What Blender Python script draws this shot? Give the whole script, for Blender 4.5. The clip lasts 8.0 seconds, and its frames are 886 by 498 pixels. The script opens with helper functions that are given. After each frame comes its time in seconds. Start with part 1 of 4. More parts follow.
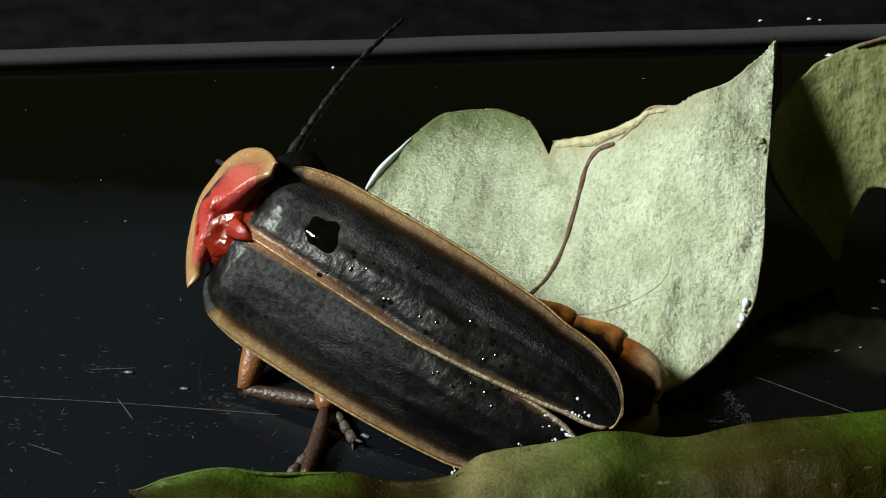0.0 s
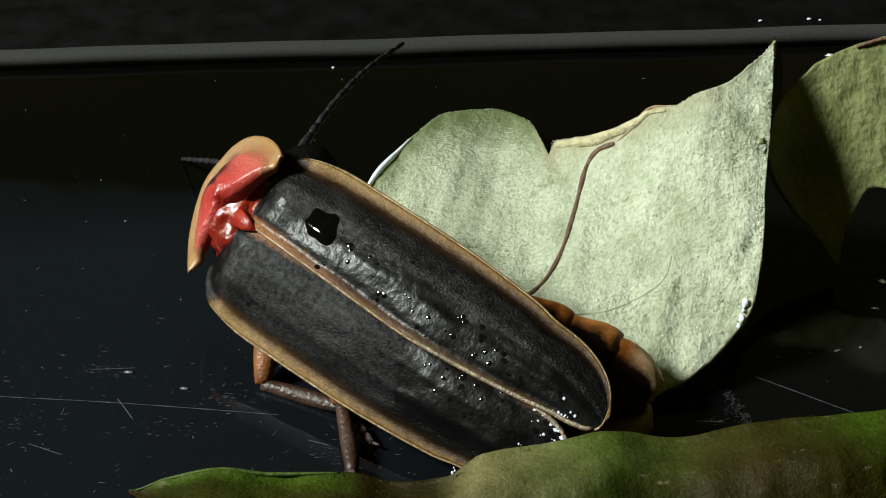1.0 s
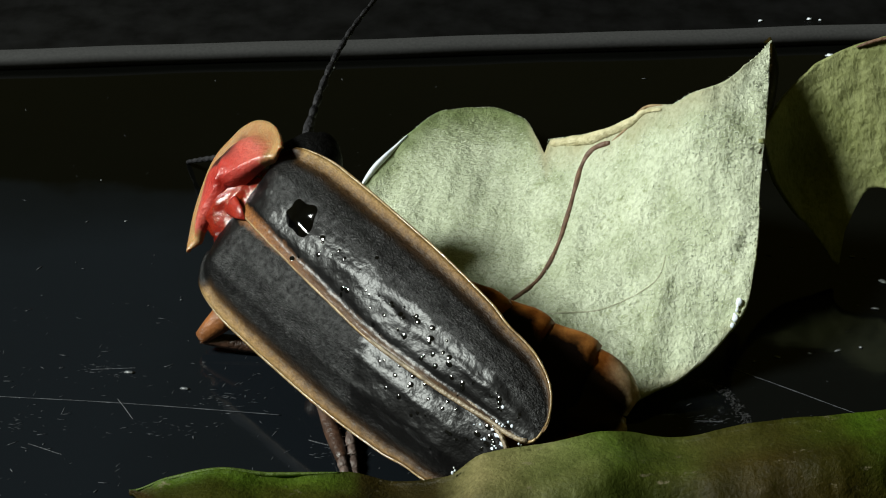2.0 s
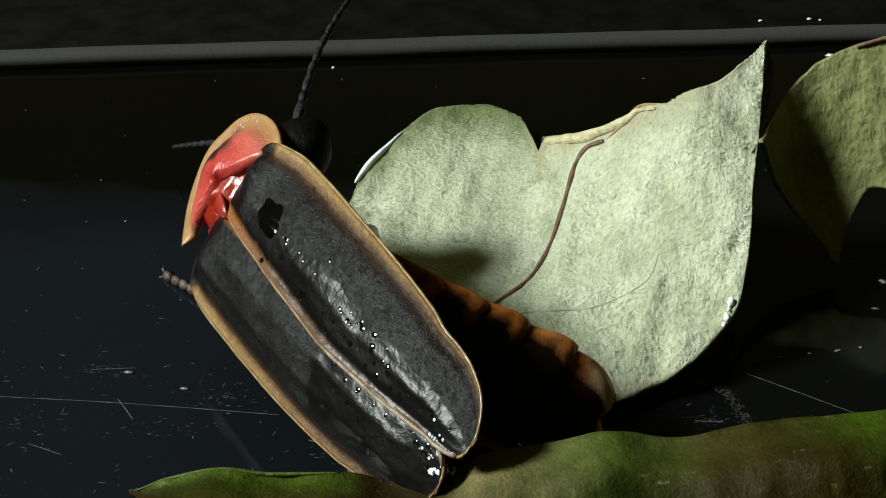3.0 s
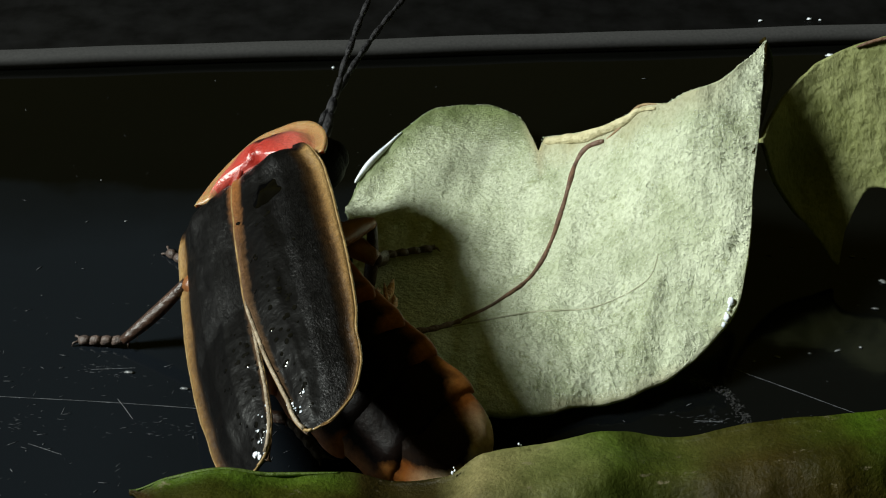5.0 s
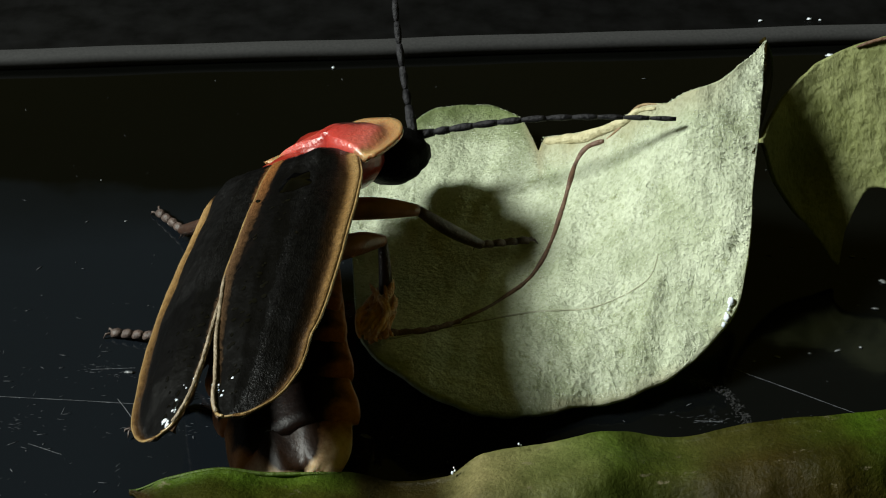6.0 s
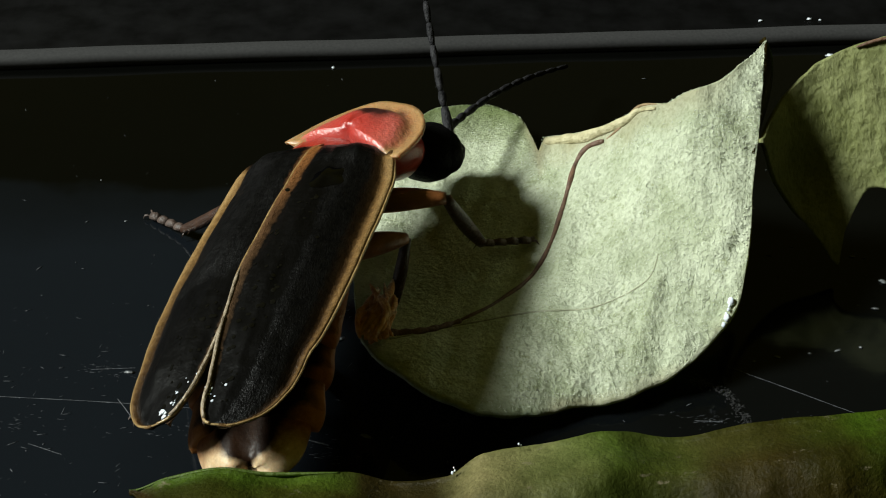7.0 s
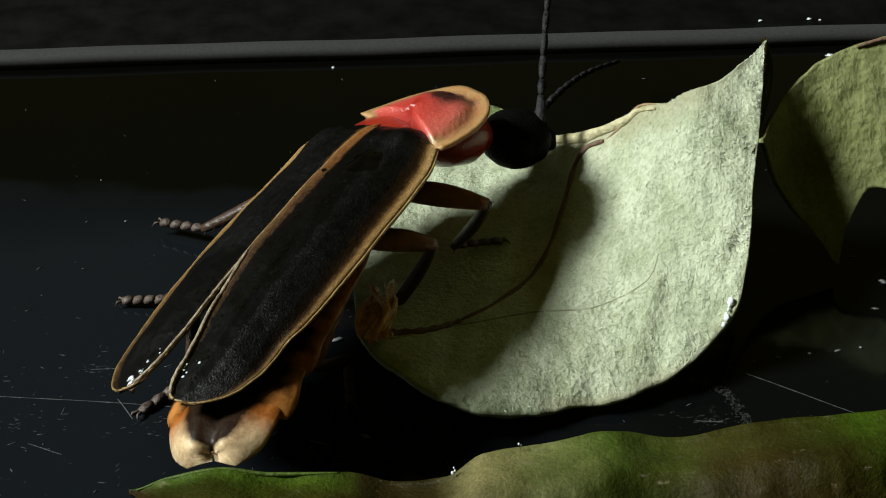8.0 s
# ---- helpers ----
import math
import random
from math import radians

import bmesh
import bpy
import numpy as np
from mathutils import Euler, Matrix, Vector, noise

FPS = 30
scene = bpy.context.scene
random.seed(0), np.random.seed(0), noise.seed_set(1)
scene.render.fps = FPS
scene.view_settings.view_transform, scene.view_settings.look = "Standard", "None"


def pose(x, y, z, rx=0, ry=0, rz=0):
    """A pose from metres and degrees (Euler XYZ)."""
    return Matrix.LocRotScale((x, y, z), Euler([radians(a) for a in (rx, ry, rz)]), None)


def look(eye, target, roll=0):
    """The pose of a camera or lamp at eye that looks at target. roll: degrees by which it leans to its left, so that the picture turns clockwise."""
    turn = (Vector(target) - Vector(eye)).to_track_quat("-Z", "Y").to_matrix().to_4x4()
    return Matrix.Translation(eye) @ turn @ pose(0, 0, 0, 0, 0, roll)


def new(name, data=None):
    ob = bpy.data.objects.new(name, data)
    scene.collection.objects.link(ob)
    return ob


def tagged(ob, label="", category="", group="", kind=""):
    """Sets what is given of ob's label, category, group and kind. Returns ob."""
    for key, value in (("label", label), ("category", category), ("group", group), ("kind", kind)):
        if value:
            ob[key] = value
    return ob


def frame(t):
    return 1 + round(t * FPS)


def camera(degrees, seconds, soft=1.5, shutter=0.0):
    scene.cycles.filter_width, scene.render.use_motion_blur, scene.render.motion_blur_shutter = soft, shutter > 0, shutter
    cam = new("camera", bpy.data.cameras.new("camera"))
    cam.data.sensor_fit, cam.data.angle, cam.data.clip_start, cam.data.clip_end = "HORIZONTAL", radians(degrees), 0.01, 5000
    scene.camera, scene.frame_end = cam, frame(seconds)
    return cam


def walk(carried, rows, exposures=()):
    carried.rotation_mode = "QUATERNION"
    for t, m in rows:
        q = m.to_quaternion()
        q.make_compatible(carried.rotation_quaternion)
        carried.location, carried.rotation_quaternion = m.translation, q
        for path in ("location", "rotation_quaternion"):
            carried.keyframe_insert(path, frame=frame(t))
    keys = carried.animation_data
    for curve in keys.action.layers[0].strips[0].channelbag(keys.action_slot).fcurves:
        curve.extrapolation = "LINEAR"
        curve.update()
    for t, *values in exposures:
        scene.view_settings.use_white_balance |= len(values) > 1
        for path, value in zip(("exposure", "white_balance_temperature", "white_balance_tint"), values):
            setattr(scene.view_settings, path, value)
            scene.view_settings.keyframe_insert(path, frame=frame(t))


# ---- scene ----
# A firefly in a dark moulded plastic box with curled leaves. All shapes are given in millimetres and scaled on the way into the mesh.
MM = 0.001
SECONDS = 8.0
cam = camera(32, SECONDS, soft=1.1)
TILT = radians(36)
EYE = Vector((0, -35 * math.cos(TILT), 35 * math.sin(TILT))) * MM
CAM_POSE = look(EYE, (0, 0, 0))
walk(cam, [(0, CAM_POSE), (SECONDS, CAM_POSE)])

# ---------------------------------------------------------------- light
world = bpy.data.worlds.new("dark_room")
scene.world = world
world.use_nodes = True
world.node_tree.nodes["Background"].inputs[0].default_value = (0.95, 0.85, 0.08, 1)
world.node_tree.nodes["Background"].inputs[1].default_value = 0.037
torch = new("torch", bpy.data.lights.new("torch", "SUN"))
torch.data.energy = 6.6
torch.data.angle = radians(14)
torch.data.color = (0.94, 1.0, 0.93)
torch.matrix_world = look(Vector((-0.78, -0.02, 0.625)), (0, 0, 0))
scene.view_settings.exposure = 0.0


# ---------------------------------------------------------------- materials
def shader(name):
    m = bpy.data.materials.new(name)
    m.use_nodes = True
    t = m.node_tree
    return m, t, t.nodes["Principled BSDF"]


def node(t, kind, **values):
    n = t.nodes.new(kind)
    for key, value in values.items():
        n.inputs[key].default_value = value
    return n


def coords(t):
    return t.nodes.new("ShaderNodeTexCoord")


def noise_tex(t, per_mm, detail=4.0, rough=0.55, stretch=(1, 1, 1)):
    c = coords(t)
    mp = t.nodes.new("ShaderNodeMapping")
    mp.inputs["Scale"].default_value = [per_mm * 1000 * k for k in stretch]
    n = node(t, "ShaderNodeTexNoise", Scale=1.0, Detail=detail, Roughness=rough)
    t.links.new(c.outputs["Object"], mp.inputs["Vector"])
    t.links.new(mp.outputs["Vector"], n.inputs["Vector"])
    return n


def ramp(t, source, stops):
    r = t.nodes.new("ShaderNodeValToRGB")
    e = r.color_ramp.elements
    while len(e) < len(stops):
        e.new(0.5)
    for el, (p, c) in zip(e, stops):
        el.position, el.color = p, (*c, 1)
    t.links.new(source, r.inputs["Fac"])
    return r


def mix(t, fac, a, b, kind="MIX"):
    n = t.nodes.new("ShaderNodeMix")
    n.data_type, n.blend_type = "RGBA", kind
    for src, slot in ((fac, 0), (a, 6), (b, 7)):
        if isinstance(src, (int, float)):
            n.inputs[slot].default_value = src
        elif isinstance(src, tuple):
            n.inputs[slot].default_value = (*src, 1)
        else:
            t.links.new(src, n.inputs[slot])
    return n.outputs[2]


def bump(t, p, height, depth_mm, strength=1.0):
    b = node(t, "ShaderNodeBump", Strength=strength, Distance=depth_mm * MM)
    t.links.new(height, b.inputs["Height"])
    t.links.new(b.outputs["Normal"], p.inputs["Normal"])
    return b


def surface(name, lo, hi, rough, grain=3.0, relief=0.03, spec=0.5, coat=0.0, sheen=0.0, fine=12.0, subsurface=0.0):
    m, t, p = shader(name)
    n = noise_tex(t, grain, 5)
    r = ramp(t, n.outputs["Fac"], [(0.3, lo), (0.7, hi)])
    t.links.new(r.outputs["Color"], p.inputs["Base Color"])
    p.inputs["Roughness"].default_value = rough
    p.inputs["Specular IOR Level"].default_value = spec
    p.inputs["Coat Weight"].default_value = coat
    p.inputs["Coat Roughness"].default_value = 0.15
    p.inputs["Sheen Weight"].default_value = sheen
    if subsurface:
        p.inputs["Subsurface Weight"].default_value = subsurface
        p.inputs["Subsurface Radius"].default_value = (0.0006, 0.0003, 0.0002)
        p.inputs["Subsurface Scale"].default_value = 0.5
    f = noise_tex(t, fine, 3)
    bump(t, p, f.outputs["Fac"], relief)
    return m


def uv_split(t):
    u = t.nodes.new("ShaderNodeUVMap")
    s = t.nodes.new("ShaderNodeSeparateXYZ")
    t.links.new(u.outputs["UV"], s.inputs[0])
    return s


def math_node(t, op, a, b=0.0):
    n = t.nodes.new("ShaderNodeMath")
    n.operation = op
    for i, src in enumerate((a, b)):
        if isinstance(src, (int, float)):
            n.inputs[i].default_value = src
        else:
            t.links.new(src, n.inputs[i])
    return n.outputs[0]


def elytron_material(name, side):
    """Black wing case: fine lying hairs, glossy wet patches, tan along the suture and the outer margin."""
    m, t, p = shader(name)
    s = uv_split(t)
    u, v0 = s.outputs[0], s.outputs[1]
    wob = math_node(t, "MULTIPLY", math_node(t, "SUBTRACT", noise_tex(t, 6, 5, 0.7).outputs["Fac"], 0.5), 0.10)
    v = math_node(t, "ADD", v0, wob)
    hairs = noise_tex(t, 1.0, 4, 0.65, (17, 26, 26))
    base = ramp(t, hairs.outputs["Fac"], [(0.35, (0.0007, 0.0006, 0.0007)), (0.72, (0.0026, 0.0024, 0.0024))])
    outer = math_node(t, "SUBTRACT", v, math_node(t, "MULTIPLY", math_node(t, "MULTIPLY", u, v0), 0.13))
    outer = math_node(t, "SUBTRACT", outer, ramp(t, u, [(0.02, (0.3, 0.3, 0.3)), (0.085, (0, 0, 0))]).outputs["Color"])
    tan = ramp(t, outer, [(0.74, (0.012, 0.006, 0.003)), (0.83, (0.055, 0.027, 0.009)), (0.90, (0.19, 0.108, 0.038)), (0.96, (0.34, 0.215, 0.088))])
    edge = ramp(t, outer, [(0.74, (0, 0, 0)), (0.88, (1, 1, 1))])
    inner = math_node(t, "ADD", v, ramp(t, u, [(0.0, (0, 0, 0)), (0.35, (0.045, 0.045, 0.045)), (1.0, (0.06, 0.06, 0.06))]).outputs["Color"])
    rust = ramp(t, u, [(0.05, (0.32, 0.125, 0.036)), (0.35, (0.15, 0.075, 0.034)), (0.6, (0.13, 0.075, 0.04))])
    seam = ramp(t, inner, [(0.02, (0.95, 0.95, 0.95)), (0.10, (0.7, 0.7, 0.7)), (0.165, (0, 0, 0))])
    c = mix(t, edge.outputs["Color"], base.outputs["Color"], tan.outputs["Color"])
    c = mix(t, seam.outputs["Color"], c, rust.outputs["Color"])
    fuzz = ramp(t, noise_tex(t, 22.0, 3, 0.7).outputs["Fac"], [(0.36, (0.6, 0.58, 0.55)), (0.62, (1.12, 1.12, 1.12))])
    t.links.new(mix(t, 1.0, c, fuzz.outputs["Color"], "MULTIPLY"), p.inputs["Base Color"])
    p.inputs["Roughness"].default_value = 0.42
    # wet patches with ragged edges; the mask also sets the sheen and glint bands
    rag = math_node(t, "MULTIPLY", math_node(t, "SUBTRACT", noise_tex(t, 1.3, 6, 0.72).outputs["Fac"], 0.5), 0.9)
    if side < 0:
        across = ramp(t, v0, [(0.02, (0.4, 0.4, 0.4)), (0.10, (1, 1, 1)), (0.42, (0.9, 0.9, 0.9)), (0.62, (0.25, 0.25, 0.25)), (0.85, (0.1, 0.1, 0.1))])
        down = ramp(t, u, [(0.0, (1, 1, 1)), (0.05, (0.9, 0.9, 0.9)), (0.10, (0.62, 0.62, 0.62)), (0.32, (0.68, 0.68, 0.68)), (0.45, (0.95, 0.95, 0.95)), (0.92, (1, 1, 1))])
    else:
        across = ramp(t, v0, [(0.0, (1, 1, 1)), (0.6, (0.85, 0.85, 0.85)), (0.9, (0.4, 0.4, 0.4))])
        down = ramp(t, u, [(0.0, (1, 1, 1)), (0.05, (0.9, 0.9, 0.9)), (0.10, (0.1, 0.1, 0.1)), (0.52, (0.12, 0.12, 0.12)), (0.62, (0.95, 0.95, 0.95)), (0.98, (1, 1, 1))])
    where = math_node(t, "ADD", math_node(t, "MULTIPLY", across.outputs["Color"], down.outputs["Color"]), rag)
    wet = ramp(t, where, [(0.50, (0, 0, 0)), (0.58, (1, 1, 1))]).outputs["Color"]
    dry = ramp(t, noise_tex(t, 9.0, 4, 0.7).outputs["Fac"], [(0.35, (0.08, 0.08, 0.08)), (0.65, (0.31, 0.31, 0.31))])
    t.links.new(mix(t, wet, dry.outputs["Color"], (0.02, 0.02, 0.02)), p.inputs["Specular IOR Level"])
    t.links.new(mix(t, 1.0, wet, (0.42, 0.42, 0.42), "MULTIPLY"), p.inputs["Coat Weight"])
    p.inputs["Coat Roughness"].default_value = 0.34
    folds = noise_tex(t, 1.5, 3, stretch=(0.6, 1.5, 1))
    h = math_node(t, "ADD", hairs.outputs["Fac"], math_node(t, "MULTIPLY", folds.outputs["Fac"], 1.4))
    bump(t, p, h, 0.024, 0.9)
    beads = math_node(t, "ADD", noise_tex(t, 4.5, 3.0, 0.6).outputs["Fac"], math_node(t, "MULTIPLY", noise_tex(t, 2.0, 2).outputs["Fac"], 1.5))
    cb = node(t, "ShaderNodeBump", Strength=1.0, Distance=0.022 * MM)
    t.links.new(beads, cb.inputs["Height"])
    t.links.new(cb.outputs["Normal"], p.inputs["Coat Normal"])
    return m


def pronotum_material():
    """Shield: tan rim, rosy disc, a dark streak along the middle."""
    m, t, p = shader("shield_rosy")
    s = uv_split(t)
    wob = math_node(t, "MULTIPLY", math_node(t, "SUBTRACT", noise_tex(t, 2.5, 4).outputs["Fac"], 0.5), 0.22)
    r = math_node(t, "ADD", s.outputs[0], wob)
    side = math_node(t, "ADD", s.outputs[1], wob)
    disc = ramp(t, r, [(0.0, (0.30, 0.014, 0.008)), (0.35, (0.44, 0.055, 0.042)), (0.66, (0.47, 0.11, 0.082)), (0.78, (0.34, 0.135, 0.066)), (0.87, (0.29, 0.15, 0.062)), (1.0, (0.36, 0.21, 0.09))])
    dark = ramp(t, side, [(0.0, (1, 1, 1)), (0.20, (0.95, 0.95, 0.95)), (0.40, (0, 0, 0))])
    front = ramp(t, r, [(0.30, (0, 0, 0)), (0.48, (1, 1, 1)), (0.80, (1, 1, 1)), (0.88, (0, 0, 0))])
    k = mix(t, 1.0, dark.outputs["Color"], front.outputs["Color"], "MULTIPLY")
    t.links.new(mix(t, k, disc.outputs["Color"], (0.035, 0.012, 0.01)), p.inputs["Base Color"])
    p.inputs["Roughness"].default_value = 0.34
    p.inputs["Subsurface Weight"].default_value = 0.25
    p.inputs["Subsurface Radius"].default_value = (0.0006, 0.0002, 0.0001)
    p.inputs["Subsurface Scale"].default_value = 0.5
    p.inputs["Coat Weight"].default_value = 0.12
    p.inputs["Coat Roughness"].default_value = 0.2
    bump(t, p, noise_tex(t, 9, 3).outputs["Fac"], 0.03)
    return m


def abdomen_material(name, middle, edge, reach, taper=0.0):
    """Belly ring: a dark horny plate in the middle, thin translucent skin towards the sides and the hind seam."""
    m, t, p = shader(name)
    s = uv_split(t)
    wob = math_node(t, "MULTIPLY", math_node(t, "SUBTRACT", noise_tex(t, 2.0, 5, 0.65).outputs["Fac"], 0.5), 0.30)
    v = math_node(t, "ADD", s.outputs[1], wob)
    seam = ramp(t, math_node(t, "ADD", s.outputs[0], math_node(t, "MULTIPLY", wob, 0.4)), [(0.0, (0.12, 0.12, 0.12)), (0.12, (0, 0, 0)), (0.80, (0, 0, 0)), (0.93, (0.22, 0.22, 0.22))])
    v = math_node(t, "ADD", v, seam.outputs["Color"])
    v = math_node(t, "ADD", v, math_node(t, "MULTIPLY", s.outputs[0], taper))
    between = tuple(0.62 * a + 0.38 * b for a, b in zip(middle, edge))
    c = ramp(t, v, [(0.0, middle), (reach, middle), (reach + 0.08, between), (reach + 0.20, edge), (1.0, tuple(min(0.8, 1.15 * k) for k in edge))]).outputs["Color"]
    if taper:
        rear = ramp(t, math_node(t, "ADD", s.outputs[0], math_node(t, "MULTIPLY", wob, 0.6)), [(0.48, (0, 0, 0)), (0.78, (1, 1, 1))])
        rust = ramp(t, v, [(0.0, middle), (reach, middle), (reach + 0.10, (0.20, 0.062, 0.010)), (1.0, (0.30, 0.10, 0.02))])
        c = mix(t, rear.outputs["Color"], rust.outputs["Color"], c)
    blot = ramp(t, noise_tex(t, 3.5, 5, 0.7).outputs["Fac"], [(0.34, (0.55, 0.48, 0.42)), (0.6, (1, 1, 1))])
    t.links.new(mix(t, 1.0, c, blot.outputs["Color"], "MULTIPLY"), p.inputs["Base Color"])
    p.inputs["Roughness"].default_value = 0.4
    p.inputs["Specular IOR Level"].default_value = 0.14 if taper else 0.10
    p.inputs["Subsurface Weight"].default_value = 0.15
    p.inputs["Subsurface Radius"].default_value = (0.0009, 0.00045, 0.0002)
    p.inputs["Subsurface Scale"].default_value = 0.5
    ribs = noise_tex(t, 4.5, 4, 0.6)
    bump(t, p, ribs.outputs["Fac"], 0.02, 0.9)
    return m


def leaf_material(name, lo, hi, glow, rough=0.62, speck=(0.25, 0.27, 0.18), relief=0.10, stretch=(1.0, 0.55, 1.0)):
    """Leaf skin: felted grain, blotches, light passing through the blade."""
    m, t, p = shader(name)
    big = noise_tex(t, 0.55, 4)
    c = ramp(t, big.outputs["Fac"], [(0.32, lo), (0.68, hi)])
    fine = noise_tex(t, 13.0, 5, 0.7, stretch)
    f = ramp(t, fine.outputs["Fac"], [(0.36, speck), (0.52, (1, 1, 1))])
    dots = ramp(t, noise_tex(t, 5.0, 4, 0.7).outputs["Fac"], [(0.34, (0.60, 0.62, 0.50)), (0.46, (1, 1, 1))])
    grainy = mix(t, 0.42, c.outputs["Color"], f.outputs["Color"], "MULTIPLY")
    patch = ramp(t, noise_tex(t, 0.5, 3, 0.6).outputs["Fac"], [(0.40, (0.15, 0.15, 0.15)), (0.60, (1, 1, 1))])
    t.links.new(mix(t, patch.outputs["Color"], grainy, mix(t, 1.0, grainy, dots.outputs["Color"], "MULTIPLY")), p.inputs["Base Color"])
    p.inputs["Roughness"].default_value = rough
    p.inputs["Specular IOR Level"].default_value = 0.4
    h = math_node(t, "ADD", fine.outputs["Fac"], math_node(t, "MULTIPLY", noise_tex(t, 2.6, 3).outputs["Fac"], 1.3))
    pits = t.nodes.new("ShaderNodeTexVoronoi")
    pits.inputs["Scale"].default_value = 6500
    t.links.new(coords(t).outputs["Object"], pits.inputs["Vector"])
    h = math_node(t, "ADD", h, math_node(t, "MULTIPLY", pits.outputs["Distance"], 0.45))
    b = bump(t, p, h, relief)
    tr = t.nodes.new("ShaderNodeBsdfTranslucent")
    tr.inputs["Color"].default_value = (*glow, 1)
    t.links.new(b.outputs["Normal"], tr.inputs["Normal"])
    mx = t.nodes.new("ShaderNodeMixShader")
    mx.inputs[0].default_value = 0.22
    t.links.new(p.outputs[0], mx.inputs[1])
    t.links.new(tr.outputs[0], mx.inputs[2])
    t.links.new(mx.outputs[0], t.nodes["Material Output"].inputs["Surface"])
    return m


def mottled_leaf(name):
    """Old wet leaf: green, olive and brown areas that run into one another, shade painted in low down."""
    m, t, p = shader(name)
    s = uv_split(t)
    u = math_node(t, "ADD", s.outputs[0], math_node(t, "MULTIPLY", math_node(t, "SUBTRACT", noise_tex(t, 0.6, 4).outputs["Fac"], 0.5), 0.10))
    hue = ramp(t, u, [(0.0, (0.065, 0.115, 0.010)), (0.29, (0.060, 0.100, 0.009)), (0.325, (0.022, 0.016, 0.003)), (0.40, (0.030, 0.022, 0.005)), (0.44, (0.190, 0.170, 0.075)), (0.50, (0.150, 0.160, 0.058)), (0.57, (0.054, 0.082, 0.012)), (0.66, (0.044, 0.043, 0.009)), (0.74, (0.030, 0.027, 0.004)), (0.81, (0.038, 0.048, 0.005)), (0.86, (0.050, 0.092, 0.006)), (0.90, (0.042, 0.065, 0.005)), (0.93, (0.032, 0.024, 0.004)), (1.0, (0.028, 0.018, 0.003))])
    low = math_node(t, "ADD", s.outputs[1], math_node(t, "MULTIPLY", math_node(t, "SUBTRACT", noise_tex(t, 0.9, 6, 0.68, (0.6, 1.4, 1)).outputs["Fac"], 0.5), 0.42))
    # brown lower part, also painted dark for the shade below the rim
    brown = ramp(t, low, [(0.55, (1, 1, 1)), (0.80, (0.75, 0.75, 0.75)), (0.93, (0.0, 0.0, 0.0))])
    west = ramp(t, u, [(0.0, (1, 1, 1)), (0.42, (0.9, 0.9, 0.9)), (0.47, (0.35, 0.35, 0.35)), (0.58, (0.45, 0.45, 0.45)), (0.66, (0.8, 0.8, 0.8)), (0.80, (0.85, 0.85, 0.85)), (1.0, (0.9, 0.9, 0.9))])
    c = mix(t, mix(t, 1.0, brown.outputs["Color"], west.outputs["Color"], "MULTIPLY"), hue.outputs["Color"], (0.024, 0.014, 0.002))
    cloud = ramp(t, noise_tex(t, 1.1, 4, 0.6).outputs["Fac"], [(0.35, (0.70, 0.72, 0.62)), (0.65, (1.15, 1.12, 1.1))])
    grain = ramp(t, noise_tex(t, 14.0, 4, 0.7).outputs["Fac"], [(0.36, (0.72, 0.72, 0.70)), (0.62, (1.1, 1.1, 1.1))])
    c = mix(t, 1.0, mix(t, 1.0, c, cloud.outputs["Color"], "MULTIPLY"), grain.outputs["Color"], "MULTIPLY")
    scurf = ramp(t, noise_tex(t, 2.4, 6, 0.75, (0.7, 1.5, 1)).outputs["Fac"], [(0.62, (0, 0, 0)), (0.70, (0.75, 0.75, 0.75))])
    t.links.new(mix(t, scurf.outputs["Color"], c, (0.19, 0.16, 0.10)), p.inputs["Base Color"])
    p.inputs["Roughness"].default_value = 0.5
    p.inputs["Specular IOR Level"].default_value = 0.12
    h = math_node(t, "ADD", noise_tex(t, 12.0, 4, 0.65).outputs["Fac"], math_node(t, "MULTIPLY", noise_tex(t, 1.8, 3).outputs["Fac"], 2.0))
    b = bump(t, p, h, 0.03)
    tr = t.nodes.new("ShaderNodeBsdfTranslucent")
    tr.inputs["Color"].default_value = (0.22, 0.34, 0.03, 1)
    t.links.new(b.outputs["Normal"], tr.inputs["Normal"])
    mx = t.nodes.new("ShaderNodeMixShader")
    mx.inputs[0].default_value = 0.2
    t.links.new(p.outputs[0], mx.inputs[1])
    t.links.new(tr.outputs[0], mx.inputs[2])
    t.links.new(mx.outputs[0], t.nodes["Material Output"].inputs["Surface"])
    return m


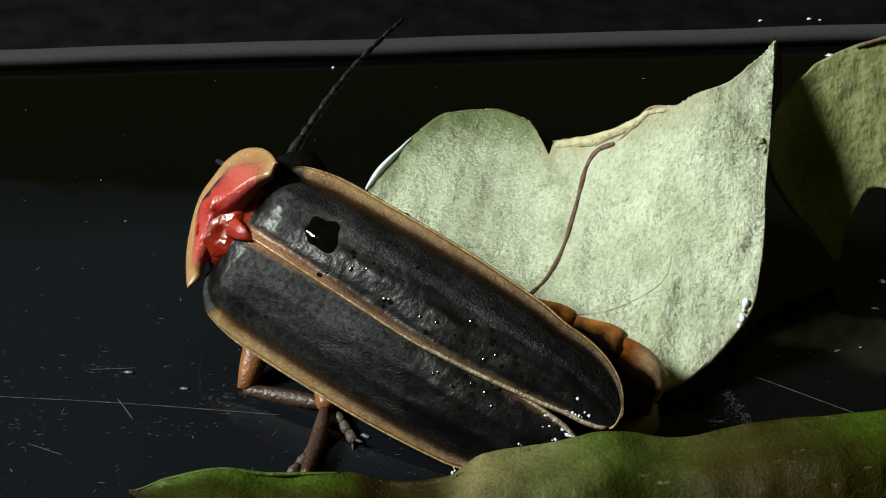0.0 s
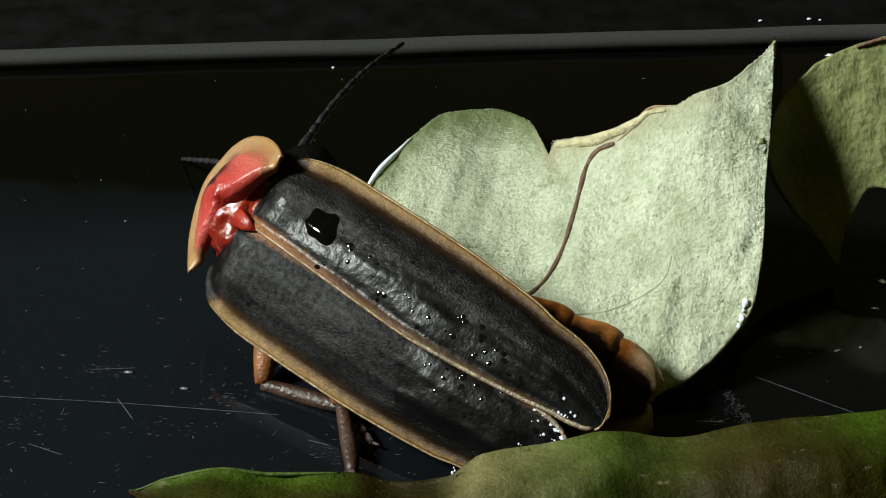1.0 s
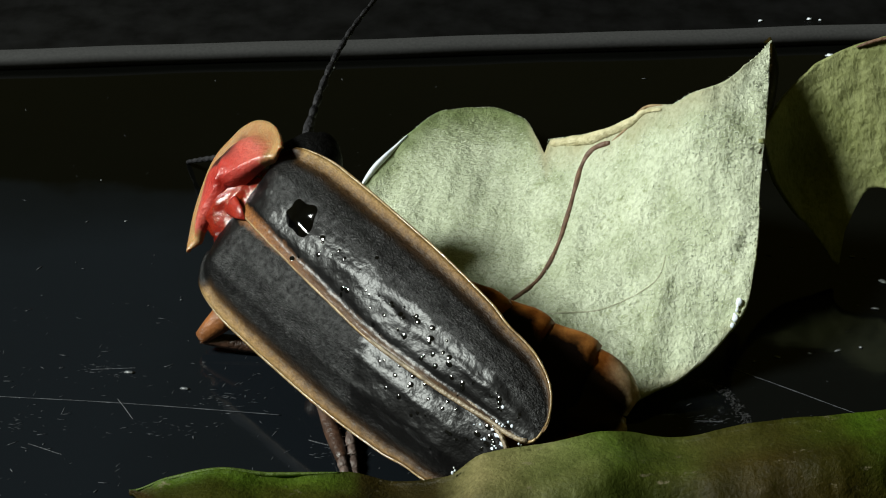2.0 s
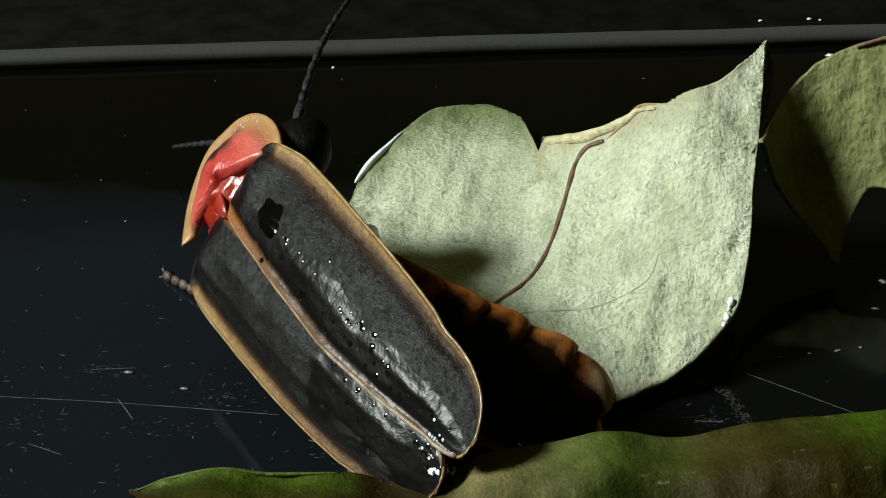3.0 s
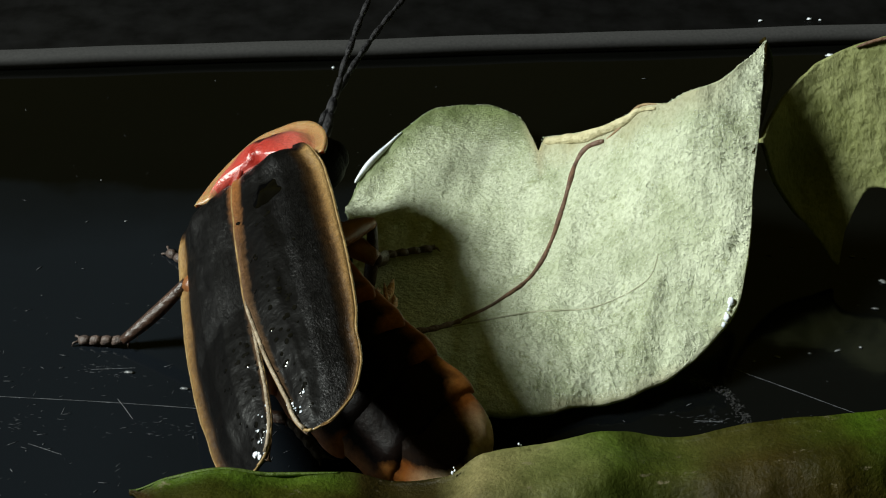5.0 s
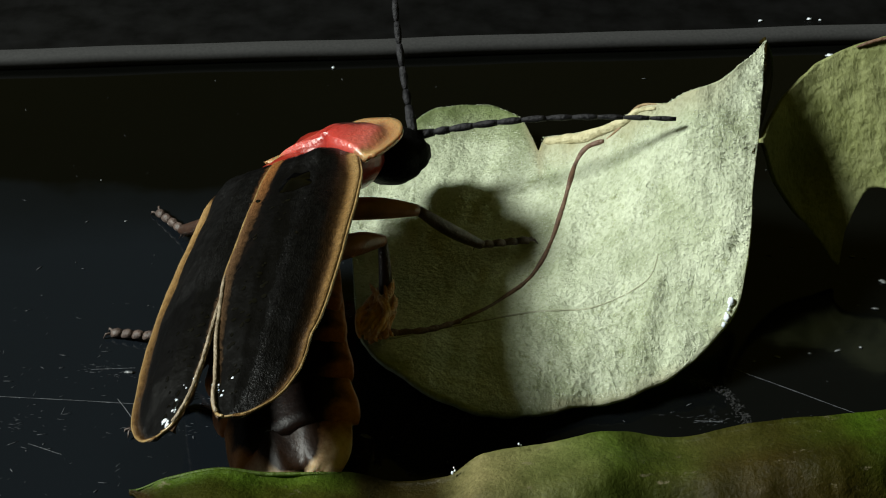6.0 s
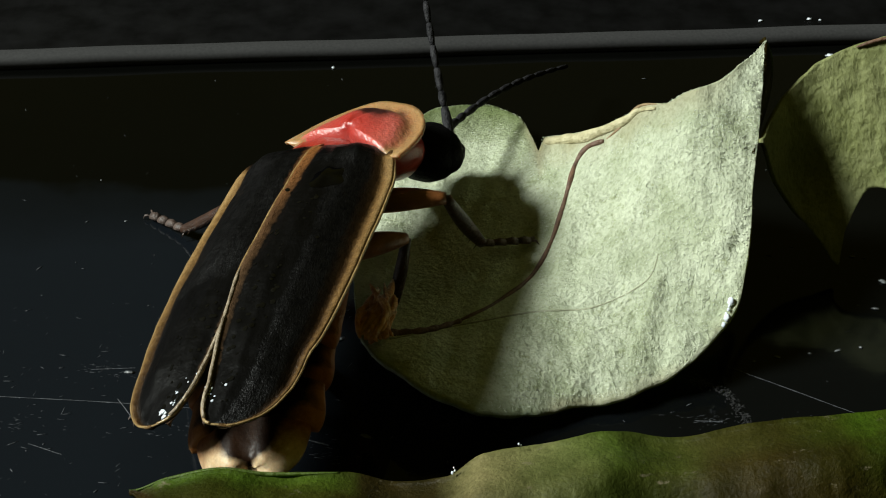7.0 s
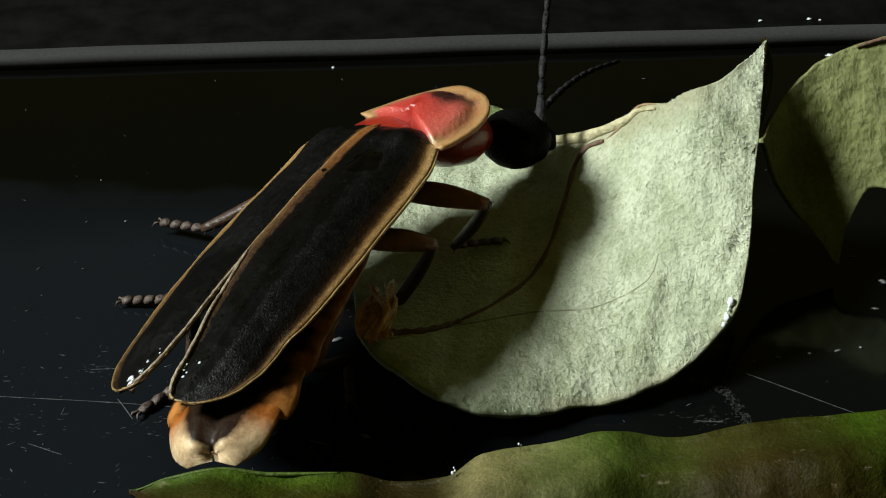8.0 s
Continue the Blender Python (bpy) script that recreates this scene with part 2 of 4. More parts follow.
def plastic_material(name, base, rough, relief, film=None, gloss=0.15):
    """Moulded plastic; film is a second colour mixed in towards the near left."""
    m, t, p = shader(name)
    haze = noise_tex(t, 0.18, 5)
    c = ramp(t, haze.outputs["Fac"], [(0.3, tuple(k * 0.9 for k in base)), (0.75, tuple(k * 1.12 for k in base))])
    colour = c.outputs["Color"]
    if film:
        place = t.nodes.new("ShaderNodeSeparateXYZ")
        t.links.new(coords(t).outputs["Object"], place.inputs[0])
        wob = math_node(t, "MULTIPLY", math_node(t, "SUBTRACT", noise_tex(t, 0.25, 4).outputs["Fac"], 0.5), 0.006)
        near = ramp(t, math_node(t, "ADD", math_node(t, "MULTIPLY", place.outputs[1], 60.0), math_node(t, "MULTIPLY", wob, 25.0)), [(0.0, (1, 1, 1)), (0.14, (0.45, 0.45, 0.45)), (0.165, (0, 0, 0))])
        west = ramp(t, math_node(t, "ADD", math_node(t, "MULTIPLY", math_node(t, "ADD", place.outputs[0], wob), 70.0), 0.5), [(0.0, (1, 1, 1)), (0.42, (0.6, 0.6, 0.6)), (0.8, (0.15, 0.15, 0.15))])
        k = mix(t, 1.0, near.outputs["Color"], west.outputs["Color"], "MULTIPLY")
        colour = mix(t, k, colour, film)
    t.links.new(colour, p.inputs["Base Color"])
    r = ramp(t, noise_tex(t, 0.9, 6).outputs["Fac"], [(0.35, (rough,) * 3), (0.75, (rough * 1.5,) * 3)])
    t.links.new(r.outputs["Color"], p.inputs["Roughness"])
    p.inputs["Specular IOR Level"].default_value = gloss
    bump(t, p, noise_tex(t, 1.2, 5, stretch=(0.25, 1, 1)).outputs["Fac"], relief)
    return m


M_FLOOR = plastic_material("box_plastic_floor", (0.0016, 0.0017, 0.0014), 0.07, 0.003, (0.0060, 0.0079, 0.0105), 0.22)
M_WALL = plastic_material("box_plastic_wall", (0.0007, 0.0007, 0.0008), 0.5, 0.001)
M_RIDGE = surface("box_plastic_ridge", (0.013, 0.013, 0.0135), (0.025, 0.0245, 0.025), 0.8, 14.0, 0.003)
M_TABLE = surface("table_dark", (0.01, 0.01, 0.01), (0.02, 0.02, 0.02), 0.6, 0.2, 0.02)
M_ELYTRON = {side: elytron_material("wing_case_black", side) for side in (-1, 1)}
M_RIM = surface("wing_case_tan", (0.15, 0.088, 0.030), (0.32, 0.215, 0.088), 0.40, 3.0, 0.05, coat=0.4, fine=9.0)
M_SUTURE = surface("wing_case_pale", (0.13, 0.095, 0.06), (0.37, 0.30, 0.21), 0.45, 5.0, 0.05)
M_SHIELD = pronotum_material()
M_RED = surface("thorax_red", (0.17, 0.010, 0.006), (0.32, 0.026, 0.012), 0.3, 2.0, 0.02, coat=0.1)
M_GLOSS = surface("thorax_gloss", (0.16, 0.008, 0.004), (0.34, 0.03, 0.01), 0.10, 2.0, 0.03, coat=0.6)
M_BLACK = surface("head_black", (0.001, 0.001, 0.001), (0.0022, 0.002, 0.002), 0.6, 4.0, 0.03, spec=0.06)
M_STAIN = surface("stain_black", (0.0008, 0.0007, 0.0008), (0.002, 0.002, 0.002), 0.06, 4.0, 0.002, spec=0.45)
M_BEAD = surface("bead_wet", (0.002, 0.002, 0.002), (0.005, 0.005, 0.005), 0.05, 4.0, 0.002, spec=0.8)
M_BODY = surface("body_brown", (0.02, 0.01, 0.006), (0.06, 0.026, 0.012), 0.4, 2.0, 0.03)
M_FEMUR = surface("leg_brown", (0.10, 0.036, 0.012), (0.26, 0.095, 0.028), 0.36, 2.0, 0.02)
M_TIBIA = surface("leg_dark", (0.018, 0.009, 0.006), (0.06, 0.028, 0.016), 0.4, 3.0, 0.03)
M_TARSUS = surface("foot_grey_brown", (0.03, 0.018, 0.014), (0.11, 0.075, 0.062), 0.55, 6.0, 0.04)
M_ANTENNA = surface("feeler_grey", (0.002, 0.002, 0.003), (0.03, 0.029, 0.032), 0.6, 5.0, 0.05, spec=0.15)
M_ABDOMEN = abdomen_material("belly_dark_orange", (0.004, 0.002, 0.0015), (0.24, 0.072, 0.011), 0.76)
M_BELLY_PALE = abdomen_material("belly_dark_cream", (0.005, 0.0025, 0.002), (0.30, 0.105, 0.020), 0.76)
M_TIP = abdomen_material("belly_tip_cream", (0.016, 0.007, 0.003), (0.52, 0.39, 0.24), 0.70, 0.45)
M_LANTERN = abdomen_material("belly_cream", (0.008, 0.004, 0.003), (0.36, 0.145, 0.036), 0.72)
M_LEAF = leaf_material("leaf_underside_pale", (0.54, 0.59, 0.42), (0.72, 0.77, 0.59), (0.35, 0.42, 0.08), relief=0.065)
M_LEAF_GREEN = mottled_leaf("leaf_green_wet")
M_LEAF_RIM = leaf_material("leaf_rim_green", (0.05, 0.085, 0.008), (0.10, 0.15, 0.02), (0.3, 0.5, 0.03), 0.5, (0.6, 0.6, 0.4), 0.03)
M_LEAF_PALE = leaf_material("leaf_green_grey", (0.18, 0.20, 0.06), (0.38, 0.40, 0.18), (0.10, 0.12, 0.01), 0.6, relief=0.05)
M_VEIN = surface("vein_brown", (0.055, 0.026, 0.014), (0.15, 0.078, 0.044), 0.6, 4.0, 0.04)
M_CREASE = surface("crease_tan", (0.13, 0.08, 0.035), (0.30, 0.21, 0.11), 0.6, 4.0, 0.04)
def tint_edges(m):
    """Green towards the upper edge, tan at the very edge; the rolled lobe's shade is painted in."""
    t = m.node_tree
    p = t.nodes["Principled BSDF"]
    old = p.inputs["Base Color"].links[0].from_socket
    s = uv_split(t)
    wob = math_node(t, "MULTIPLY", math_node(t, "SUBTRACT", noise_tex(t, 1.2, 4).outputs["Fac"], 0.5), 0.16)
    v = math_node(t, "ADD", s.outputs[1], wob)
    k = ramp(t, v, [(0.0, (0.5, 0.5, 0.5)), (0.05, (0, 0, 0)), (0.86, (0, 0, 0)), (1.0, (0.75, 0.75, 0.75))])
    u = ramp(t, s.outputs[0], [(0.0, (0.13, 0.19, 0.05)), (0.45, (0.10, 0.14, 0.035)), (0.48, (0.38, 0.32, 0.18)), (0.7, (0.40, 0.36, 0.22)), (1.0, (0.45, 0.5, 0.33))])
    blot = ramp(t, noise_tex(t, 0.9, 5, 0.65).outputs["Fac"], [(0.45, (1, 1, 1)), (0.68, (0.72, 0.74, 0.66))])
    pale = mix(t, 1.0, old, blot.outputs["Color"], "MULTIPLY")
    # green of the rolled lobe, darkened for the shade where it curves away
    rolled_shade = mix(t, 1.0, ramp(t, v, [(0.76, (0, 0, 0)), (0.90, (0.35, 0.35, 0.35)), (0.98, (0.70, 0.70, 0.70))]).outputs["Color"], ramp(t, s.outputs[0], [(0.45, (1, 1, 1)), (0.475, (0, 0, 0))]).outputs["Color"], "MULTIPLY")
    pale = mix(t, rolled_shade, pale, (0.15, 0.18, 0.055))
    t.links.new(mix(t, k.outputs["Color"], pale, u.outputs["Color"]), p.inputs["Base Color"])


tint_edges(M_LEAF)
# near-white base colour stands in for glints on water
M_GLINT = surface("dew_glint_white", (0.60, 0.68, 0.80), (0.86, 0.90, 0.96), 0.08, 4.0, 0.01, spec=0.8)
M_PETIOLE = surface("stalk_orange", (0.34, 0.12, 0.02), (0.75, 0.42, 0.14), 0.3, 5.0, 0.05, subsurface=0.2)
M_VEIN_PALE = surface("vein_pale", (0.20, 0.21, 0.12), (0.38, 0.40, 0.27), 0.6, 4.0, 0.04)
M_FELT = surface("felt_pale", (0.52, 0.56, 0.42), (0.72, 0.76, 0.60), 0.7, 5.0, 0.01)
M_LIP = surface("leaf_lip_tan", (0.30, 0.265, 0.14), (0.52, 0.48, 0.30), 0.6, 5.0, 0.05)
# pale colour painted in for the glints of small drops
M_SPECK_GLINT = surface("speck_glint", (0.3, 0.33, 0.36), (0.65, 0.7, 0.75), 0.3, 6.0, 0.02)
M_CRUMB = surface("crumb_grey", (0.06, 0.065, 0.07), (0.2, 0.21, 0.22), 0.4, 6.0, 0.02)
M_SMEAR = surface("smear_grey", (0.003, 0.003, 0.0035), (0.014, 0.014, 0.015), 0.7, 3.0, 0.01)
M_SCRATCH = surface("scratch_pale", (0.035, 0.038, 0.045), (0.09, 0.095, 0.105), 0.5, 6.0, 0.02)


# ---------------------------------------------------------------- mesh helpers
def part(name, bm, material, parent=None, label="", smooth=True):
    """Links a bmesh, drawn in millimetres, as one mesh object."""
    bm.normal_update()
    bmesh.ops.scale(bm, vec=(MM, MM, MM), verts=bm.verts)
    me = bpy.data.meshes.new(name)
    bm.to_mesh(me)
    bm.free()
    me.materials.append(material)
    for poly in me.polygons:
        poly.use_smooth = smooth
    ob = new(name, me)
    if parent is not None:
        ob.parent = parent
    if label:
        tagged(ob, label)
    return ob


def at(ob, m):
    """Places ob at a pose whose place is in millimetres."""
    ob.matrix_basis = Matrix.Translation(m.translation * MM) @ m.to_3x3().to_4x4()
    return ob


def mm_pose(m):
    return Matrix.Translation(m.translation * MM) @ m.to_quaternion().to_matrix().to_4x4()


def grid_mesh(rows, uvs=None, close=False):
    """A sheet from rows of points; uvs in the same order."""
    bm = bmesh.new()
    vs = [[bm.verts.new(p) for p in row] for row in rows]
    layer = bm.loops.layers.uv.new("UVMap")
    n, k = len(rows), len(rows[0])
    for i in range(n - 1):
        for j in range(k if close else k - 1):
            jn = (j + 1) % k
            quad = (vs[i][j], vs[i + 1][j], vs[i + 1][jn], vs[i][jn])
            f = bm.faces.new(quad)
            if uvs:
                for loop, (a, b) in zip(f.loops, ((i, j), (i + 1, j), (i + 1, jn), (i, jn))):
                    loop[layer].uv = uvs[a][b]
    return bm


def solid(bm, thick):
    """Gives a sheet a back and an edge."""
    bm.normal_update()
    bmesh.ops.solidify(bm, geom=bm.faces[:], thickness=thick)
    return bm


def tube(points, radii, sides=8, flat=1.0, caps=True):
    """A tapered tube along a line of points."""
    pts = [Vector(p) for p in points]
    bm = bmesh.new()
    rings, up = [], Vector((0.13, 0.21, 0.97))
    for i, p in enumerate(pts):
        d = (pts[min(i + 1, len(pts) - 1)] - pts[max(i - 1, 0)]).normalized()
        a = d.cross(up).normalized()
        b = a.cross(d)
        r = radii[i] if hasattr(radii, "__len__") else radii
        rings.append([bm.verts.new(p + a * r * math.cos(w) + b * r * flat * math.sin(w)) for w in (2 * math.pi * j / sides for j in range(sides))])
    for q, s in zip(rings, rings[1:]):
        for j in range(sides):
            bm.faces.new((q[j], q[(j + 1) % sides], s[(j + 1) % sides], s[j]))
    if caps:
        bm.faces.new(rings[0][::-1])
        bm.faces.new(rings[-1])
    bmesh.ops.recalc_face_normals(bm, faces=bm.faces[:])
    return bm


def join(*meshes):
    out = bmesh.new()
    for bm in meshes:
        me = bpy.data.meshes.new("tmp")
        bm.to_mesh(me)
        bm.free()
        out.from_mesh(me)
        bpy.data.meshes.remove(me)
    return out


def hairs(lines, r):
    """Tapered three-sided hairs from root to tip."""
    verts, faces = [], []
    for a, b in lines:
        side = (b - a).cross(Vector((0.3, 0.2, 1))).normalized() * r
        up = (b - a).cross(side).normalized() * r
        k = len(verts)
        verts += [a + side, a - side * 0.5 + up, a - side * 0.5 - up, b]
        faces += [(k, k + 1, k + 3), (k + 1, k + 2, k + 3), (k + 2, k, k + 3)]
    mesh = bpy.data.meshes.new("hairs")
    mesh.from_pydata(verts, [], faces)
    bm = bmesh.new()
    bm.from_mesh(mesh)
    bpy.data.meshes.remove(mesh)
    return bm


def ball(rx, ry, rz, centre=(0, 0, 0), seg=20, lumps=0.0):
    bm = bmesh.new()
    bmesh.ops.create_uvsphere(bm, u_segments=seg, v_segments=seg // 2 + 2, radius=1.0)
    for v in bm.verts:
        k = 1 + lumps * noise.noise(v.co * 2.3 + Vector(centre))
        v.co = Vector((v.co.x * rx * k + centre[0], v.co.y * ry * k + centre[1], v.co.z * rz * k + centre[2]))
    return bm


def box(x0, x1, y0, y1, z0, z1, bevel=0.0):
    bm = bmesh.new()
    bmesh.ops.create_cube(bm, size=1.0)
    for v in bm.verts:
        v.co = Vector(((x0 + x1) / 2 + v.co.x * (x1 - x0), (y0 + y1) / 2 + v.co.y * (y1 - y0), (z0 + z1) / 2 + v.co.z * (z1 - z0)))
    if bevel:
        bmesh.ops.bevel(bm, geom=bm.edges[:], offset=bevel, segments=3, affect="EDGES", profile=0.5)
    return bm


def spline(keys, x):
    """Smooth value at x through (x, y) keys, with no overshoot."""
    xs, ys = [k[0] for k in keys], [k[1] for k in keys]
    if x <= xs[0]:
        return ys[0]
    if x >= xs[-1]:
        return ys[-1]
    i = max(j for j in range(len(xs) - 1) if xs[j] <= x)

    def slope(j):
        if j == 0 or j == len(xs) - 1:
            return 0.0 if len(xs) > 2 else (ys[-1] - ys[0]) / (xs[-1] - xs[0])
        a, b = (ys[j] - ys[j - 1]) / (xs[j] - xs[j - 1]), (ys[j + 1] - ys[j]) / (xs[j + 1] - xs[j])
        return 0.0 if a * b <= 0 else 2 * a * b / (a + b)
    h = xs[i + 1] - xs[i]
    s = (x - xs[i]) / h
    return (2 * s**3 - 3 * s**2 + 1) * ys[i] + (s**3 - 2 * s**2 + s) * h * slope(i) + (3 * s**2 - 2 * s**3) * ys[i + 1] + (s**3 - s**2) * h * slope(i + 1)


def linear(keys, x):
    return float(np.interp(x, [k[0] for k in keys], [k[1] for k in keys]))


def along(points, n):
    """n points on a smooth line through the given ones."""
    out = []
    pts = [Vector(p) for p in points]
    for i in range(n):
        s = i / (n - 1) * (len(pts) - 1)
        k = min(int(s), len(pts) - 2)
        f = s - k
        a, b, c, d = pts[max(k - 1, 0)], pts[k], pts[k + 1], pts[min(k + 2, len(pts) - 1)]
        out.append(0.5 * ((2 * b) + (c - a) * f + (2 * a - 5 * b + 4 * c - d) * f * f + (3 * b - a - 3 * c + d) * f**3))
    return out


# ---------------------------------------------------------------- the box
def build_box():
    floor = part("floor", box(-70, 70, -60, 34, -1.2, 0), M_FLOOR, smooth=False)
    tagged(floor, "dark glossy scratched plastic floor of a box", "box floor", kind="structure")
    yaw = 3.45
    step = at(part("floor_2", box(-60, 60, 0, 19, -0.3, 0.06, 0.04), M_WALL, smooth=False), pose(0, 9.5, 0, 0, 0, yaw))
    tagged(step, "dark grey hazy raised border of the box floor", "box floor", kind="structure")
    wall = part("wall_back", box(-70, 70, 34, 35.2, -1.2, 12), M_WALL, smooth=False)
    tagged(wall, "dark hazy plastic back wall of a box", "wall", kind="structure")
    pts = [(x, 0.02 * math.sin(x * 0.7), 0.01 * math.sin(x * 1.3 + 1)) for x in np.linspace(-60, 60, 160)]
    ridge = at(part("trim", tube(pts, 0.40, 12, 0.7), M_RIDGE), pose(0, 9.3, 0.10, 0, 0, yaw))
    tagged(ridge, "grey rounded plastic rib along the box floor", "moulding", kind="structure")
    for name, b in (("wall_left", (-71.2, -70, -60, 34, -1.2, 12)), ("wall_right", (70, 71.2, -60, 34, -1.2, 12)), ("wall_front", (-70, 70, -61.2, -60, -1.2, 12))):
        tagged(part(name, box(*b), M_WALL, smooth=False), "dark hazy plastic side wall of a box", "wall", kind="structure")
    table = part("ground", box(-600, 600, -600, 600, -3, -1.21), M_TABLE, smooth=False)
    tagged(table, "dark table top under the plastic box", "table top", kind="structure")


build_box()


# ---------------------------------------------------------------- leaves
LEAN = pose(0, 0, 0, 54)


def wrinkle(x, y, seed):
    return noise.noise(Vector((x * 0.9 + seed, y * 0.9, 0))) * 2.5 + noise.noise(Vector((x * 2.6, y * 2.0 + seed, 3))) + 0.5 * noise.noise(Vector((x * 6.0, y * 4.0 + seed, 5)))


def blade(upper, lower, relief, cols=110, rows=64, thick=0.10, crinkle=0.05, ragged=0.045, seed=0.0, curl=None):
    """A leaf blade between two edge lines, bent by relief(x, y)."""
    x0, x1 = upper[0][0], upper[-1][0]
    grid = []
    for i in range(cols):
        s = i / (cols - 1)
        x = x0 + (x1 - x0) * (0.5 - 0.5 * math.cos(math.pi * s)) * 0.5 + (x1 - x0) * s * 0.5
        a, b = spline(lower, x), spline(upper, x)
        a += ragged * noise.noise(Vector((x * 2.1, seed, 0.3)))
        b += ragged * noise.noise(Vector((x * 2.1, seed, 7.3)))
        col = []
        for j in range(rows):
            y = a + (b - a) * j / (rows - 1)
            k = 1 - (curl(x, y) / 35 if curl else 0.0)
            col.append((x * k, y * k, relief(x, y) + crinkle * wrinkle(x, y, seed)))
        grid.append(col)
    uvs = [[(i / (cols - 1), j / (rows - 1)) for j in range(rows)] for i in range(cols)]
    bm = grid_mesh(grid, uvs)
    bmesh.ops.remove_doubles(bm, verts=bm.verts, dist=0.0005)
    return solid(bm, thick)


def cup(x, y):
    """How far the lower corner beside the stalk curls up."""
    a, b = max(0.0, min(1.0, (3.2 - x) / 4.4)), max(0.0, min(1.0, (0.6 - y) / 3.4))
    return 1.7 * a * a * (3 - 2 * a) * b * b * (3 - 2 * b)


def main_relief(x, y):
    k = max(0.0, min(1.0, (x - 0.5) / 5.5))
    k = k * k * (3 - 2 * k)
    z = 4.9 - (1.2 - 0.75 * k) * (y + 3.3)
    z += -0.55 * math.exp(-((x - 0.5) / 1.6) ** 2 - ((y - 3.6) / 0.75) ** 2)
    z += -0.25 * math.exp(-((y + 3.6) / 0.8) ** 2)
    z += cup(x, y)
    z += 0.16 * math.sin(x * 1.1 + 0.5 * y)
    z += 0.09 * noise.noise(Vector((x * 2.1 - y * 0.7, y * 0.45, 11)))
    return z


def on_leaf(points, n, lift):
    return [(p.x * (1 - cup(p.x, p.y) / 35), p.y * (1 - cup(p.x, p.y) / 35), main_relief(p.x, p.y) + 0.05 * wrinkle(p.x, p.y, 0.0) + lift) for p in along([(x, y, 0) for x, y in points], n)]


def build_main_leaf():
    upper = [(-2.23, 0.98), (-1.91, 1.74), (-0.88, 2.97), (-0.06, 3.55), (0.93, 3.63), (1.86, 3.22), (2.11, 2.61), (2.24, 2.27), (2.35, 2.62), (3.29, 2.69), (4.03, 2.96), (4.34, 3.16), (4.79, 3.16), (5.18, 3.36), (5.88, 3.58), (6.41, 3.97), (6.83, 4.33), (7.07, 4.55)]
    lower = [(-2.22, 0.89), (-1.68, -1.85), (-0.96, -2.45), (0.18, -3.04), (1.29, -3.27), (2.39, -3.15), (3.51, -2.94), (4.67, -2.46), (5.51, -1.74), (5.99, -1.01), (6.23, 0.01), (6.41, 1.18), (6.64, 2.39), (6.86, 3.53), (7.07, 4.53)]
    leaf = part("leaf", blade(upper, lower, main_relief, 150, 80, curl=cup), M_LEAF)
    tagged(leaf, "pale grey-green leaf underside, curled, with brown vein", "leaf")
    main = on_leaf([(3.61, 2.41), (3.26, 2.28), (2.98, 1.86), (2.71, 1.08), (2.34, 0.13), (1.88, -0.59), (1.14, -1.12), (0.37, -1.50)], 60, -0.02)
    part("midrib", tube(main, [(0.080 - 0.038 * i / 59 + 0.008 * math.sin(i * 0.7)) * min(1.0, 0.6 + i / 12) for i in range(60)], 8), M_VEIN, leaf, "brown raised vein")
    crease = on_leaf([(4.69, 3.15), (4.31, 3.13), (3.96, 2.71), (3.61, 2.41)], 24, -0.025)
    part("crease", tube(crease, [0.05 * math.sin(math.pi * (0.08 + 0.84 * i / 23)) for i in range(24)], 8), M_CREASE, leaf, "brown dry fold")
    side = on_leaf([(-1.10, -1.86), (1.72, -1.34), (3.10, -1.21), (4.16, -0.69), (4.48, -0.11)], 60, -0.012)
    part("side_vein", tube(side, [0.03 - 0.014 * i / 59 for i in range(60)], 6), M_VEIN_PALE, leaf, "thin pale side vein")
    lip = on_leaf([(2.36, 2.50), (2.81, 2.52), (3.29, 2.55), (4.03, 2.83), (4.31, 3.04), (4.63, 3.06)], 40, 0.0)
    part("curled_lip", tube(lip, [linear([(0, 0.05), (3, 0.11), (14, 0.15), (26, 0.10), (34, 0.05), (39, 0.03)], i) * (1 + 0.10 * math.sin(i * 0.9)) for i in range(40)], 10, 0.8), M_LIP, leaf, "pale tan curled edge")
    stub = on_leaf([(0.37, -1.50), (-0.20, -1.66), (-0.85, -1.74), (-1.40, -1.72)], 40, 0.04)
    petiole = part("petiole", tube(stub, [0.05 + 0.05 * i / 39 + 0.012 * math.sin(i * 1.1) for i in range(40)], 10), M_VEIN, leaf, "thin brown stalk")
    rng = random.Random(31)
    for i in range(46):
        a, b = on_leaf([(-1.42 + rng.gauss(0, 0.15), -1.70 + rng.gauss(0, 0.10)), (-1.18 + rng.gauss(0, 0.16), -0.72 + rng.gauss(0, 0.12))], 2, 0)
        lift = rng.uniform(0.8, 1.7)
        a, b = Vector(a) + Vector((0, 0, lift * 0.5)), Vector(b) + Vector((0, 0, lift))
        b = a + (b - a) * rng.uniform(0.35, 0.95)
        mid = (a + b) / 2 + Vector((rng.gauss(0, 0.13), rng.gauss(0, 0.08), rng.uniform(0, 0.2)))
        r = rng.uniform(0.04, 0.10)
        part("fibre", tube(along([a, mid, b], 7), [r * 0.5, r, r * 0.9, r * 1.1, r, r * 0.8, r * 0.3], 6), M_PETIOLE, petiole, "frayed orange fibre" if i == 0 else "")
    # strand of water along the lobe, its blue-white glint painted on
    film = on_leaf([(-2.05, 1.55), (-1.75, 2.0), (-1.35, 2.45), (-1.0, 2.83)], 30, 0.02)
